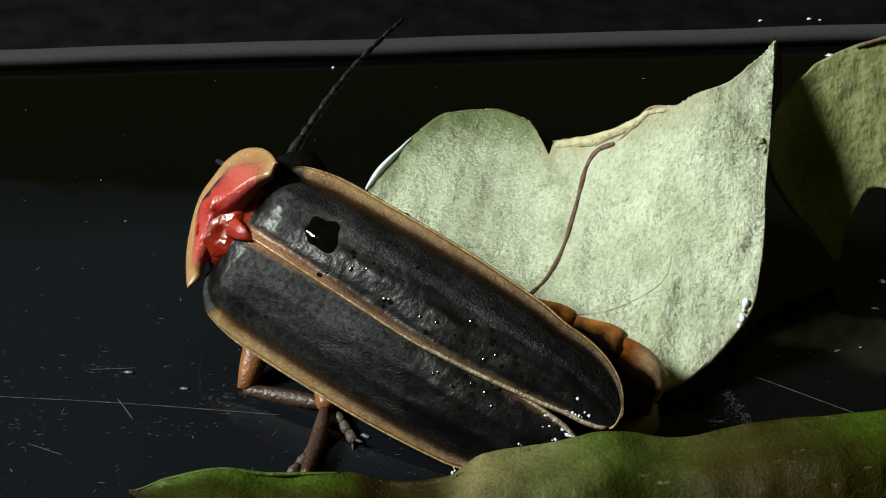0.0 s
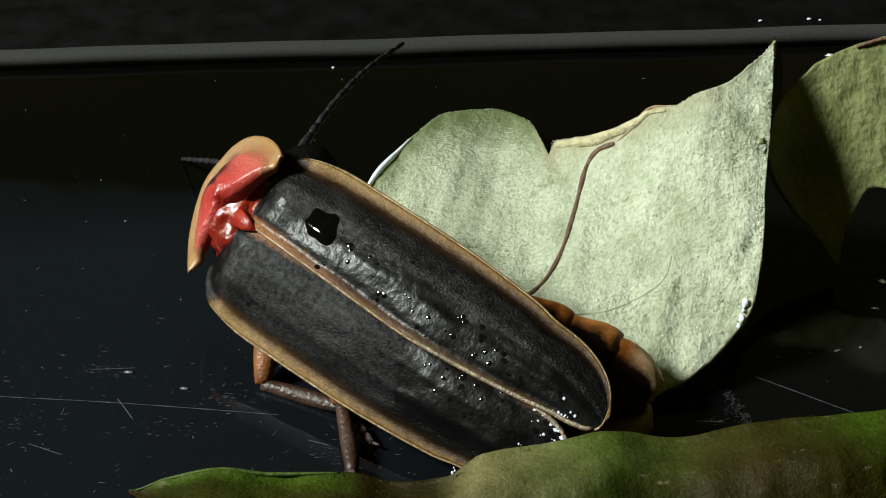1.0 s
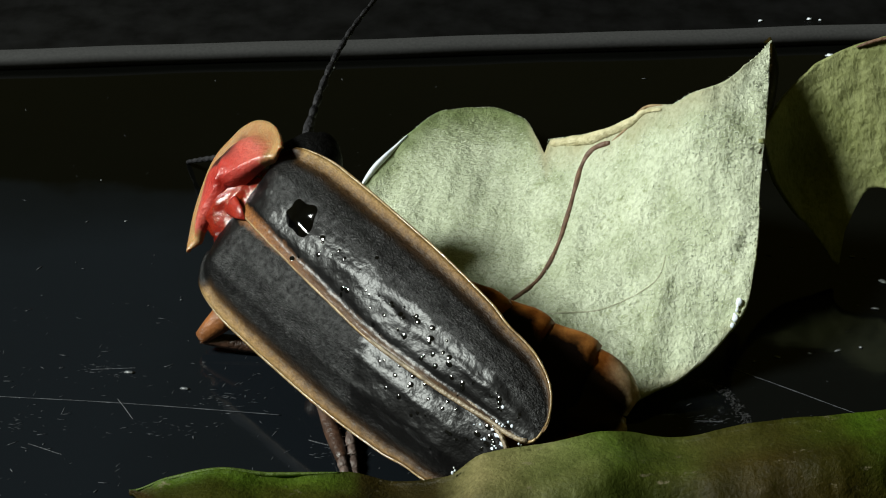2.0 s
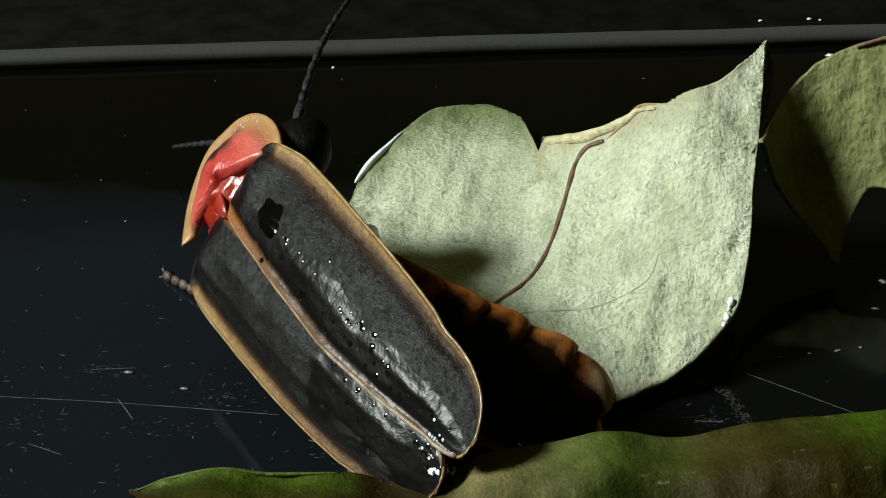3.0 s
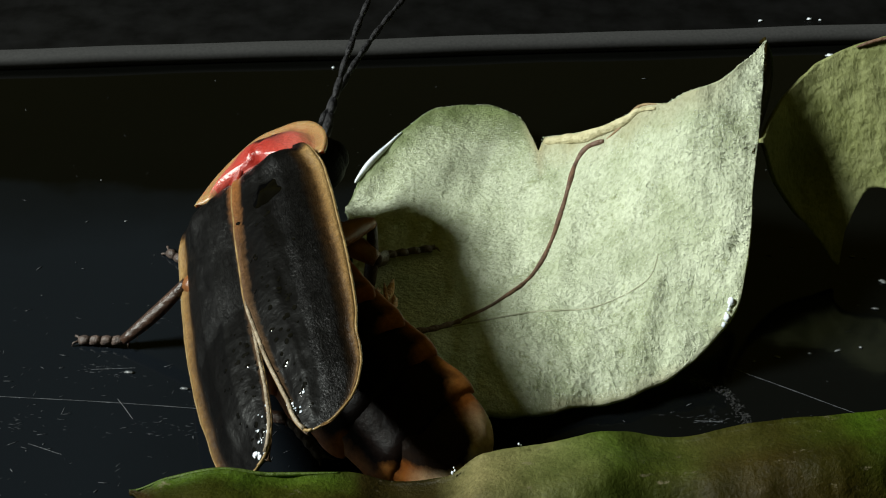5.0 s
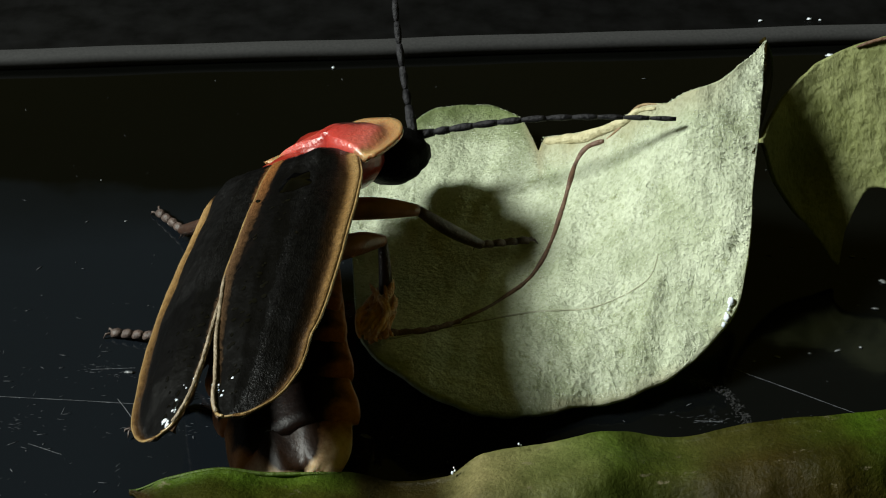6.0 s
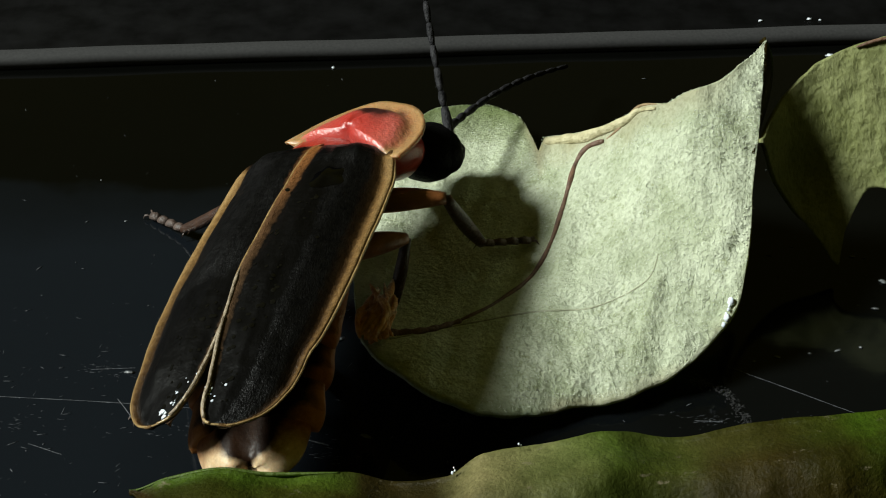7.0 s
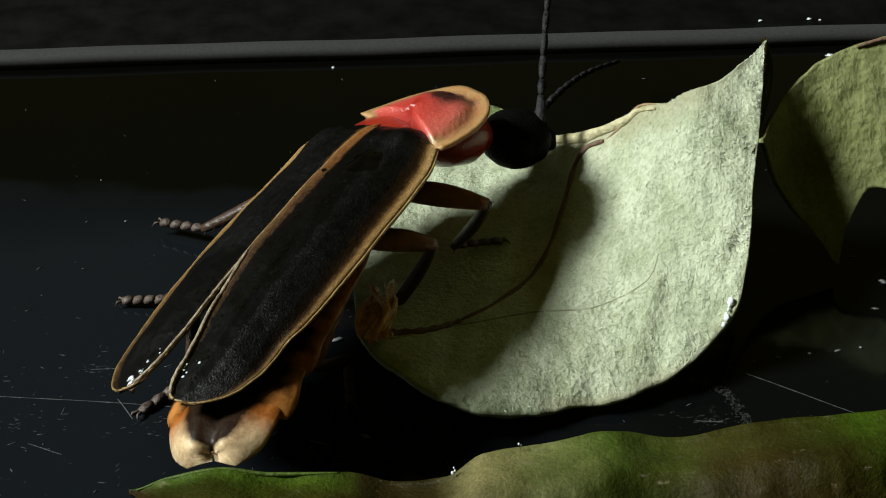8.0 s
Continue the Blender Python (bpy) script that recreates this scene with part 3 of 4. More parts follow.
    part("water_film", tube(film, [0.02 + 0.085 * math.sin(math.pi * i / 29) * (1.2 - i / 29) for i in range(30)], 8), M_GLINT, leaf, "bright water film along the edge")
    for x, y, r in ((5.80, -1.06, 0.075), (5.74, -1.22, 0.035), (5.70, -1.38, 0.07), (5.69, -1.30, 0.03), (5.63, -1.52, 0.05), (5.76, -1.15, 0.03)):
        part("dew", ball(r, r * 1.2, r * 0.8, (x, y, main_relief(x, y) + 0.08), 14, 0.2), M_GLINT, leaf, "tiny bright dew drop")
    rows = []
    for k in range(24):
        y = 4.60 - 0.115 * k
        x = linear([(1.7, 6.51), (2.39, 6.64), (3.53, 6.86), (4.53, 7.07), (4.7, 7.1)], y)
        wide = 0.36 * math.sin(math.pi * (k / 23) ** 0.62) ** 0.8
        rows.append([(x + wide * q - 0.03, y + 0.04, main_relief(x, y) - 0.03 - 0.6 * q * q) for q in (0, 0.25, 0.5, 0.75, 1)])
    rng = random.Random(77)
    down, fringe = [], []
    for _ in range(9000):
        x = rng.uniform(-2.1, 7.0)
        low, top = spline(lower, x), spline(upper, x)
        if top - low > 0.15:
            a = Vector(on_leaf([(x, rng.uniform(low + 0.05, max(low + 0.06, top - 0.45)))] * 2, 2, 0.0)[0])
            down.append((a, a + Vector((rng.gauss(0.0, 0.03), rng.gauss(-0.03, 0.03), rng.uniform(0.01, 0.03)))))
    for line, way in ((upper, 1), (lower, -1)):
        for _ in range(900):
            x = rng.uniform(-2.1, 7.0)
            a = Vector(on_leaf([(x, spline(line, x) - 0.02 * way)] * 2, 2, -0.03)[0])
            fringe.append((a, a + Vector((rng.gauss(0, 0.02), way * rng.uniform(0.01, 0.035), rng.gauss(0, 0.02)))))
    tagged(part("felt", hairs(down, 0.011), M_FELT, leaf), "short pale felt hairs", kind="stuff")
    tagged(part("fringe", hairs(fringe, 0.009), M_FELT, leaf), "fine hairs along the leaf edge", kind="stuff")
    flap = grid_mesh(rows)
    part("curled_tip", solid(flap, 0.06), M_LEAF_GREEN, leaf, "dark green curled back edge")
    return leaf


MAIN_LEAF = build_main_leaf()


def build_side_leaf():
    upper = [(6.72, 2.32), (6.97, 2.69), (7.43, 3.30), (7.96, 3.84), (8.38, 4.17), (8.80, 4.37), (9.65, 4.63), (10.99, 4.75)]
    lower = [(6.72, 2.25), (7.20, 1.44), (8.33, 0.10), (8.68, -0.37), (8.79, 0.27), (9.41, 1.34), (10.54, 1.00), (11.49, 0.75)]

    def relief(x, y):
        return 0.42 + 2.3 * math.exp(-max(0.0, x - 6.7) / 0.9) + 0.45 * max(0.0, x - 7.9) + 0.08 * math.sin(x * 1.7)
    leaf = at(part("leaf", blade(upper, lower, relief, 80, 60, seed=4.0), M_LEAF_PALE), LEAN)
    tagged(leaf, "grey-green leaf folded over, its lower half shaded", "leaf")
    edge = [(p.x, p.y, relief(p.x, p.y) + 0.04) for p in along([(9.05, 4.42, 0), (9.3, 4.50, 0), (9.61, 4.58, 0), (10.2, 4.66, 0)], 20)]
    part("dry_edge", tube(edge, [0.05 * math.sin(math.pi * (0.1 + 0.8 * i / 19)) for i in range(20)], 8), M_VEIN, leaf, "brown dry edge")
    return leaf


build_side_leaf()


def build_front_leaf():
    upper = [(-7.4, -5.67), (-6.45, -5.36), (-5.17, -5.13), (-4.02, -5.26), (-2.36, -5.24), (-1.08, -5.49), (0.08, -5.34), (0.97, -4.75), (2.51, -4.53), (3.92, -4.26), (5.33, -4.44),
             (7.25, -4.08), (8.91, -3.89), (10.04, -3.80), (11.73, -3.70)]
    lower = [(-7.4, -5.72), (-6.4, -6.5), (-3, -7.6), (3, -8.2), (9, -7.8), (11.73, -7.0)]
    upper = [(x * 0.72, y * 0.72) for x, y in upper]
    lower = [(x * 0.72, y * 0.72) for x, y in lower]

    def relief(x, y):
        top = spline(upper, x)
        d = top - y
        return 9.8 - 0.9 * math.exp(-(d / 0.35) ** 2) + 0.25 * d + 0.12 * math.sin(x * 1.3) + 0.03 * math.sin(x * 2.9 + 1)
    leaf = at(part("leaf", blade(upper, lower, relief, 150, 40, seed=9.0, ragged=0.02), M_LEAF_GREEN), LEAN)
    tagged(leaf, "green wet leaf with olive and brown patches, curled edge", "leaf")
    for x, y, r in ((0.16, -3.76, 0.026), (0.20, -3.72, 0.018), (0.18, -3.66, 0.014), (1.27, -3.27, 0.018), (1.31, -3.29, 0.012)):
        part("dew", ball(r, r * 1.3, r * 0.8, (x, y, relief(x, y) + 0.10), 14, 0.2), M_GLINT, leaf, "tiny bright dew drop")
    for name, a, b, r in (("curled_rim", -5.2, -1.75, 0.045),):
        xs = [a + (b - a) * i / 49 for i in range(50)]
        line = [(x, spline(upper, x) - 0.02, relief(x, spline(upper, x)) - 0.02) for x in xs]
        part(name, tube(line, [r * (0.25 + 0.75 * math.sin(math.pi * (0.04 + 0.92 * i / 49))) for i in range(50)], 8, 1.2), M_LEAF_RIM, leaf, "bright green curled rim")
    return leaf


build_front_leaf()

# ---------------------------------------------------------------- the firefly: body frame x forward, y to its left, z up, from the base of the wing cases
LENGTH, HALF_WIDTH, DROP = 8.645, 2.135, 0.48
GAP, TIP, MID = {-1: 0.197, 1: 0.07}, 0.351, 0.966


def half_width(u):
    if u < 0.80:
        return HALF_WIDTH * spline([(0, 0.55), (0.02, 0.70), (0.06, 0.84), (0.18, 0.94), (0.5, MID), (0.72, 0.96 * MID), (0.80, 0.91 * MID)], u)
    s = min(1.0, (u - 0.80) / 0.20)
    return HALF_WIDTH * (TIP + (0.91 * MID - TIP) * math.sqrt(max(0.0, 1 - s ** 2.2)))


def inner_edge(u, side):
    s = min(1.0, max(0.0, (u - 0.80) / 0.20))
    lap = -0.05 * max(0.0, 1 - u / 0.6) if side > 0 else 0.0
    return HALF_WIDTH * (GAP[side] * min(1.0, max(0.0, (u - 0.5) / 0.4)) ** 1.5 + (TIP - GAP[side]) * (1 - math.sqrt(max(0.0, 1 - s ** 4))) + lap)


def elytron_point(u, v, side):
    w, inner = half_width(u), inner_edge(u, side)
    y = inner + (w - inner) * v
    x = -LENGTH * u + 0.12 * v * (1 - u)
    q = abs(y) / HALF_WIDTH
    hump = -DROP * (q ** 2.2) * (0.55 + 0.45 * min(1, u * 6)) - 0.7 * max(0.0, u - 0.3) ** 2 - 0.6 * max(0.0, u - 0.75) ** 1.5
    shoulder = -0.34 * math.exp(-u / 0.035) + 0.12 * math.exp(-((u - 0.07) / 0.05) ** 2 - ((v - 0.6) / 0.22) ** 2)
    ends = min(1.0, u * 9) * min(1.0, (1 - u) * 7)
    lip = 0.05 * math.exp(-((v - 0.99) / 0.05) ** 2) - 0.07 * math.exp(-((v - 0.87 - 0.05 * u) / 0.045) ** 2) * ends
    seam = 0.05 * math.exp(-((v - 0.02) / 0.04) ** 2) - 0.03 * math.exp(-((v - 0.11) / 0.04) ** 2) * ends
    dome = 0.13 * math.sin(math.pi * v) * ends
    vein = 0.022 * (math.exp(-((v - 0.36) / 0.05) ** 2) + math.exp(-((v - 0.62) / 0.05) ** 2)) * ends
    fold = 0.045 * noise.noise(Vector((x * 0.9, y * 1.8 + side * 5, 0))) + 0.014 * noise.noise(Vector((x * 3.0, y * 5.0 + side * 5, 2)))
    return Vector((x, side * (y + 0.01), hump + shoulder + lip + seam + vein + fold + dome - (0.09 if side > 0 else 0.0) + 0.05 * math.sin(math.pi * min(1, u * 1.2))))


def build_elytron(fly, side):
    us = [0.9975 * math.sin(math.pi / 2 * i / 79) ** 1.2 for i in range(80)]
    vs = [j / 31 for j in range(32)]
    rows = [[elytron_point(u, v, side) for v in vs] for u in us]
    uvs = [[(u, v) for v in vs] for u in us]
    bm = grid_mesh(rows, uvs)
    bmesh.ops.recalc_face_normals(bm, faces=bm.faces[:])
    bm.normal_update()
    if sum(f.normal.z for f in bm.faces) < 0:
        bmesh.ops.reverse_faces(bm, faces=bm.faces[:])
    solid(bm, 0.05)
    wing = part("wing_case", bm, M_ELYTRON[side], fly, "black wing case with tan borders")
    line = [elytron_point(u, 1.0, side) + Vector((0, side * 0.01, -0.03)) for u in [0.045 + 0.955 * math.sin(math.pi / 2 * i / 69) for i in range(70)]]
    part("margin", tube(line, [(0.036 - 0.016 * i / 69) * min(1.0, 0.2 + i / 8) + 0.003 * noise.noise(Vector((i * 0.8, side, 0))) for i in range(70)], 8), M_RIM, wing, "tan margin")
    line = [elytron_point(u, 0.0, side) + Vector((0, side * 0.03, -0.01)) for u in [0.02 + 0.98 * math.sin(math.pi / 2 * i / 59) for i in range(60)]]
    part("suture_rim", tube(line, [0.028 + 0.006 * noise.noise(Vector((i * 0.9, side, 3))) for i in range(60)], 8), M_RIM, wing, "tan inner edge")
    line = [elytron_point(0.56 + 0.43 * i / 39, 0.0, side) + Vector((0, side * 0.05, 0.012)) for i in range(40)]
    part("suture_lip", tube(line, [(0.038 + 0.012 * noise.noise(Vector((i * 0.9, side, 6)))) * min(1.0, 0.35 + i / 5) for i in range(40)], 8), M_SUTURE, wing, "pale grey-tan worn inner edge")
    if side < 0:
        rows = []
        for i in range(48):
            w = 2 * math.pi * i / 48
            edge = 1 + 0.5 * noise.noise(Vector((math.cos(w) * 1.1, math.sin(w) * 1.1, 4.4))) 
            rows.append([elytron_point(0.205 + 0.046 * r * edge * math.cos(w), 0.40 + 0.17 * r * edge * math.sin(w), side) + Vector((0, 0, 0.004 + 0.05 * (1 - r * r))) for r in (0.02, 0.15, 0.3, 0.45, 0.6, 0.75, 0.9, 1.0)])
        part("stain", grid_mesh(rows + rows[:1]), M_STAIN, wing, "glossy black film of water")
    rng = random.Random(70 + side)
    verts, faces = [], []
    for _ in range(60 if side < 0 else 55):
        if side < 0:
            u = rng.uniform(0.25, 0.95)
            v = abs(rng.gauss(0.26, 0.13)) + 0.03
        else:
            u, v = (rng.uniform(0.62, 0.97), abs(rng.gauss(0.2, 0.16)) + 0.02) if rng.random() < 0.8 else (rng.uniform(0.25, 0.62), rng.uniform(0.01, 0.08))
        if v > 0.8:
            continue
        p = elytron_point(u, v, side)
        du, dv = elytron_point(u + 0.01, v, side) - p, elytron_point(u, v + 0.01, side) - p
        n = du.cross(dv).normalized()
        n = n if n.z > 0 else -n
        a = du.normalized()
        b = n.cross(a)
        r = rng.choice((0.018, 0.026, 0.036, 0.05))
        k, wide = len(verts), rng.uniform(0.8, 1.5)
        verts.append(p + n * (0.16 * r + 0.006))
        for q, lift in ((0.4, 0.135), (0.75, 0.07), (1.0, 0.0)):
            verts += [p + a * (r * q * wide * math.cos(w)) + b * (r * q * math.sin(w)) + n * (lift * r + 0.006) for w in (2 * math.pi * i / 10 for i in range(10))]
        faces += [(k, k + 1 + i, k + 1 + (i + 1) % 10) for i in range(10)]
        for ring in (1, 11):
            faces += [(k + ring + i, k + ring + 10 + i, k + ring + 10 + (i + 1) % 10, k + ring + (i + 1) % 10) for i in range(10)]
    bm = bmesh.new()
    vs = [bm.verts.new(p) for p in verts]
    for f in faces:
        bm.faces.new([vs[i] for i in f])
    bmesh.ops.recalc_face_normals(bm, faces=bm.faces[:])
    tagged(part("bead_film", bm, M_BEAD, wing), "tiny clear beads of water", kind="stuff")
    rng = random.Random(7 + side)
    for _ in range(20 if side < 0 else 26):
        r = rng.choice((0.010, 0.013, 0.017, 0.024))
        u, v = rng.uniform(0.88, 0.985), rng.choice((rng.uniform(0.02, 0.10), rng.uniform(0.05, 0.32)))
        part("dew", ball(r * 1.4, r * 1.1, r * 0.45, elytron_point(u, v, side) + Vector((0, 0, r * 0.3)), 12, 0.6), M_GLINT, wing, "tiny bright dew drop")
    # flat white drops painted in for the wet sheen of the left tip
    for _ in range(6 if side > 0 else 0):
        r = rng.uniform(0.025, 0.06)
        u, v = rng.uniform(0.945, 0.985), rng.uniform(0.08, 0.5)
        part("dew", ball(r * 1.6, r, r * 0.3, elytron_point(u, v, side), 12, 0.8), M_GLINT, wing, "small flat bright dew drop")
    return wing


def build_shield(fly):
    """Half-moon shield that covers the head."""
    rows, uvs = [], []
    n, k = 60, 22
    for i in range(n):
        w = math.pi * i / (n - 1)
        row, uv = [], []
        for j in range(k):
            r = j / (k - 1)
            sx, sy = math.sin(w), math.cos(w)
            x = 1.606 * r * sx ** 0.85 - 0.38 * r * abs(sy) ** 3
            y = 1.623 * r * math.copysign(abs(sy) ** 0.82, sy)
            z = -0.326 * (abs(y) / 1.623) ** 2
            z += 0.26 * max(0.0, 1 - (r / 0.80) ** 2) ** 0.8 * (0.35 + 0.65 * sx) - 0.05 * math.exp(-((r - 0.80) / 0.07) ** 2)
            z += 0.06 * math.exp(-((r - 0.99) / 0.06) ** 2) - 0.07 * math.exp(-(y / 0.10) ** 2) * max(0.0, 1 - (r / 0.75) ** 2)
            z += 0.03 * noise.noise(Vector((x * 1.6, y * 1.6, 2)))
            row.append((x, y, z))
            lobe = 0.95 * max(0.0, min(1.0, (abs(y) - 0.95) / 0.40)) * max(0.0, 1 - x / 0.8)
            uv.append((max(r, lobe), abs(y) / 1.6 + 0.5 * max(0.0, 0.35 - r)))
        rows.append(row)
        uvs.append(uv)
    for end in (0, -1):
        skirt = [(x - 0.12 * (1 - j / (k - 1)), y * 0.97, z - 0.42 * (1 - (j / (k - 1)) ** 2) - 0.01) for j, (x, y, z) in enumerate(rows[end])]
        tint = [(0.25 if j < 0.6 * k else 0.93, 0.8) for j in range(k)]
        rows.insert(0 if end == 0 else len(rows), skirt)
        uvs.insert(0 if end == 0 else len(uvs), tint)
    bm = grid_mesh(rows, uvs)
    bmesh.ops.remove_doubles(bm, verts=bm.verts, dist=0.0004)
    bmesh.ops.recalc_face_normals(bm, faces=bm.faces[:])
    bm.normal_update()
    if sum(f.normal.z for f in bm.faces) < 0:
        bmesh.ops.reverse_faces(bm, faces=bm.faces[:])
    solid(bm, 0.09)
    return part("shield", bm, M_SHIELD, fly, "rosy shield with tan rim and dark streak")


def build_abdomen_ring(fly, i, count):
    """A flat belly ring: plate on top, thin side lobes, hind edge lapping over the next ring."""
    s = i / (count - 1)
    last = i == count - 1
    half = spline([(0, 1.25), (0.4, 1.42), (0.7, 1.36), (0.85, 1.24), (1.0, 1.12)], s)
    high, length = 0.52 - 0.14 * s, 1.85
    rows, uvs = [], []
    n, k = 18, 40
    for a in range(n):
        q = a / (n - 1)
        wide = 0.95 + 0.05 * math.sin(math.pi * min(1.0, 0.12 + 0.62 * q)) + 0.03 * math.exp(-((q - 0.80) / 0.13) ** 2)
        tall = 0.88 + 0.12 * q ** 1.5
        if last:
            wide *= math.sqrt(max(0.0004, 1 - max(0.0, (q - 0.15) / 0.85) ** 2.6))
            tall *= math.sqrt(max(0.0004, 1 - max(0.0, (q - 0.3) / 0.7) ** 2.4))
        elif q > 0.9:
            wide *= 1 - 0.9 * (q - 0.9) ** 2 * 6
            tall *= 1 - 2.6 * (q - 0.9)
        row, uv = [], []
        for b in range(k):
            w = 2 * math.pi * b / k
            cy, sz = math.cos(w), math.sin(w)
            y = half * wide * math.copysign(abs(cy) ** 0.85, cy)
            lobe = max(0.0, (abs(cy) - 0.72) / 0.28)
            z = high * tall * sz * (1 - 0.45 * abs(cy) ** 3) + 0.07 * lobe * math.sin(q * 5.5 + i) - 0.10 * lobe
            groove = -0.06 * math.exp(-((abs(cy) - 0.70) / 0.09) ** 2) * max(0.0, sz)
            z += groove + 0.05 * noise.noise(Vector((i * 3 + q * 2.5, y * 1.7, sz)))
            back = 0.10 * lobe * q + 0.05 * noise.noise(Vector((y * 2.0, i * 2.7, 4)))
            x = -length * (q - 0.35) - back * (1 if q > 0.5 else 0) * q
            if last:
                cleft = math.exp(-(y / 0.13) ** 2)
                x += 0.26 * cleft * q ** 3
                z -= 0.16 * cleft * q * max(0.0, sz)
            row.append((x, y, z))
            uv.append((q, abs(cy)))
        rows.append(row)
        uvs.append(uv)
    bm = grid_mesh(rows, uvs, close=True)
    bmesh.ops.holes_fill(bm, edges=[e for e in bm.edges if e.is_boundary], sides=0)
    bmesh.ops.recalc_face_normals(bm, faces=bm.faces[:])
    return part("abdomen_ring", bm, M_TIP if last else M_LANTERN if i >= count - 2 else M_BELLY_PALE if i > 2 else M_ABDOMEN, fly, "cream-coloured light organ" if i >= count - 2 else "dark belly ring with orange edges")


BONES = {"front": (2.0, 1.9, 1.25), "middle": (1.45, 1.9, 1.1), "hind": (2.2, 2.3, 1.4)}


def build_leg(fly, row):
    a, b, c = BONES[row]
    n = 14
    fem = tube([(a * i / n, 0, 0.06 * math.sin(math.pi * i / n)) for i in range(n + 1)], [0.13 + 0.20 * math.sin(math.pi * min(1, 0.15 + i / n * 0.8)) for i in range(n + 1)], 10, 0.75)
    tib = tube([(b * i / n, 0, -0.05 * math.sin(math.pi * i / n)) for i in range(n + 1)], [0.12 + 0.05 * math.sin(math.pi * i / n) for i in range(n + 1)], 9, 0.8)
    hairs = [tube([(b * q, 0.08 * s, -0.06), (b * q + 0.08, 0.2 * s, -0.12)], [0.018, 0.004], 4) for q in (0.35, 0.5, 0.65, 0.8, 0.95) for s in (-1, 1)]
    toes = []
    for i in range(4):
        x0, x1 = c * i / 4.6, c * (i + 1) / 4.6
        toes.append(tube([(x0 - 0.01, 0, 0), ((x0 + x1) / 2, 0, 0.01), (x1 - 0.01, 0, -0.02)], [0.09, 0.115, 0.10], 8, 0.75))
    bones = (part("femur", fem, M_FEMUR, fly, "brown upper leg"), part("tibia", join(tib, *hairs), M_TIBIA, fly, "dark lower leg"), part("tarsus", toes[0], M_TARSUS, fly, "pale jointed foot"))
    for bm in toes[1:]:
        part("joint", bm, M_TARSUS, bones[2])
    for s in (-1, 1):
        part("claw", tube([(c * 0.84, 0.03 * s, 0), (c * 0.95, 0.10 * s, 0.02), (c, 0.14 * s, -0.07)], [0.035, 0.028, 0.008], 5), M_TARSUS, bones[2])
    return bones


ANTENNA = 6.2


def build_antenna(fly):
    root, x = None, 0.0
    for i in range(11):
        step = ANTENNA * (0.13 if i == 0 else 0.06 if i == 1 else 0.09)
        r = 0.12 if i == 0 else 0.105 - 0.0045 * i
        bow = [0.25 * math.sin(math.pi * (x + step * q) / ANTENNA) for q in (0, 0.25, 0.6, 0.98)]
        bm = tube([(x + step * q, 0, z) for q, z in zip((0, 0.25, 0.6, 0.98), bow)], [0.6 * r, 0.85 * r, r, 0.75 * r], 8)
        if root is None:
            root = part("antenna", bm, M_ANTENNA, fly, "grey-black jointed feeler")
        else:
            part("joint", bm, M_ANTENNA, root)
        x += step
    return root


def build_firefly():
    fly = new("firefly")
    tagged(fly, "black firefly with tan-edged wing cases and rosy shield", "firefly")
    made = {"fly": fly}
    made["wings"] = [build_elytron(fly, s) for s in (-1, 1)]
    made["shield"] = build_shield(fly)
    made["rings"] = [build_abdomen_ring(fly, i, 7) for i in range(7)]
    part("thorax", ball(1.2, 1.1, 0.5, (-0.2, 0, -0.72), 24, 0.1), M_RED, fly, "glossy red-brown thorax")
    part("underbody", ball(2.6, 1.45, 0.6, (-1.9, 0, -1.0), 24, 0.08), M_BODY, fly, "dark brown underbody")
    made["hump"] = part("mesonotum", ball(0.62, 0.78, 0.32, (0.28, 0, -0.42), 28, 0.3), M_GLOSS, fly, "glossy red hump behind the shield")
    scut = tube([(0.12, 0, -0.12), (-0.25, 0, -0.05), (-0.5, 0, -0.03)], [0.22, 0.15, 0.03], 10, 0.35)
    made["scutellum"] = part("scutellum", scut, M_RED, fly, "small red-brown triangle between the wing cases")
    head = part("head", join(ball(0.80, 0.86, 0.64, (0, 0, 0), 24, 0.06), tube([(0.55, 0, -0.1), (0.8, 0, -0.25), (0.9, 0, -0.4)], [0.35, 0.25, 0.1], 10)), M_BLACK, fly, "black head")
    for s in (-1, 1):
        part("eye", ball(0.34, 0.22, 0.36, (0.2, 0.62 * s, -0.02), 20), M_BLACK, head, "black round eye")
    made["head"] = head
    neck = tube([(-0.6, 0, 0), (-0.2, 0, 0.02), (0.4, 0, 0), (0.9, 0, 0), (1.3, 0, -0.02)], [0.5, 0.95, 1.08, 0.95, 0.55], 20, 0.7)
    made["neck"] = part("neck", neck, M_RED, fly, "glossy red neck shield side")
    made["antennae"] = [build_antenna(fly) for _ in range(2)]
    made["legs"] = {(row, s): build_leg(fly, row) for row in ("front", "middle", "hind") for s in (-1, 1)}
    return made


FLY = build_firefly()


# ---------------------------------------------------------------- scratches, dust and drops on the plastic
def floor_line(points, r, n=40):
    pts = along([(x, y, r * 0.3) for x, y in points], n)
    return tube([(p.x + 0.02 * noise.noise(p * 2.0), p.y, p.z) for p in pts], [r * (0.4 + 0.6 * abs(noise.noise(Vector((i * 0.7, r * 90, 0))) * 1.6)) for i in range(n)], 5, 0.35)


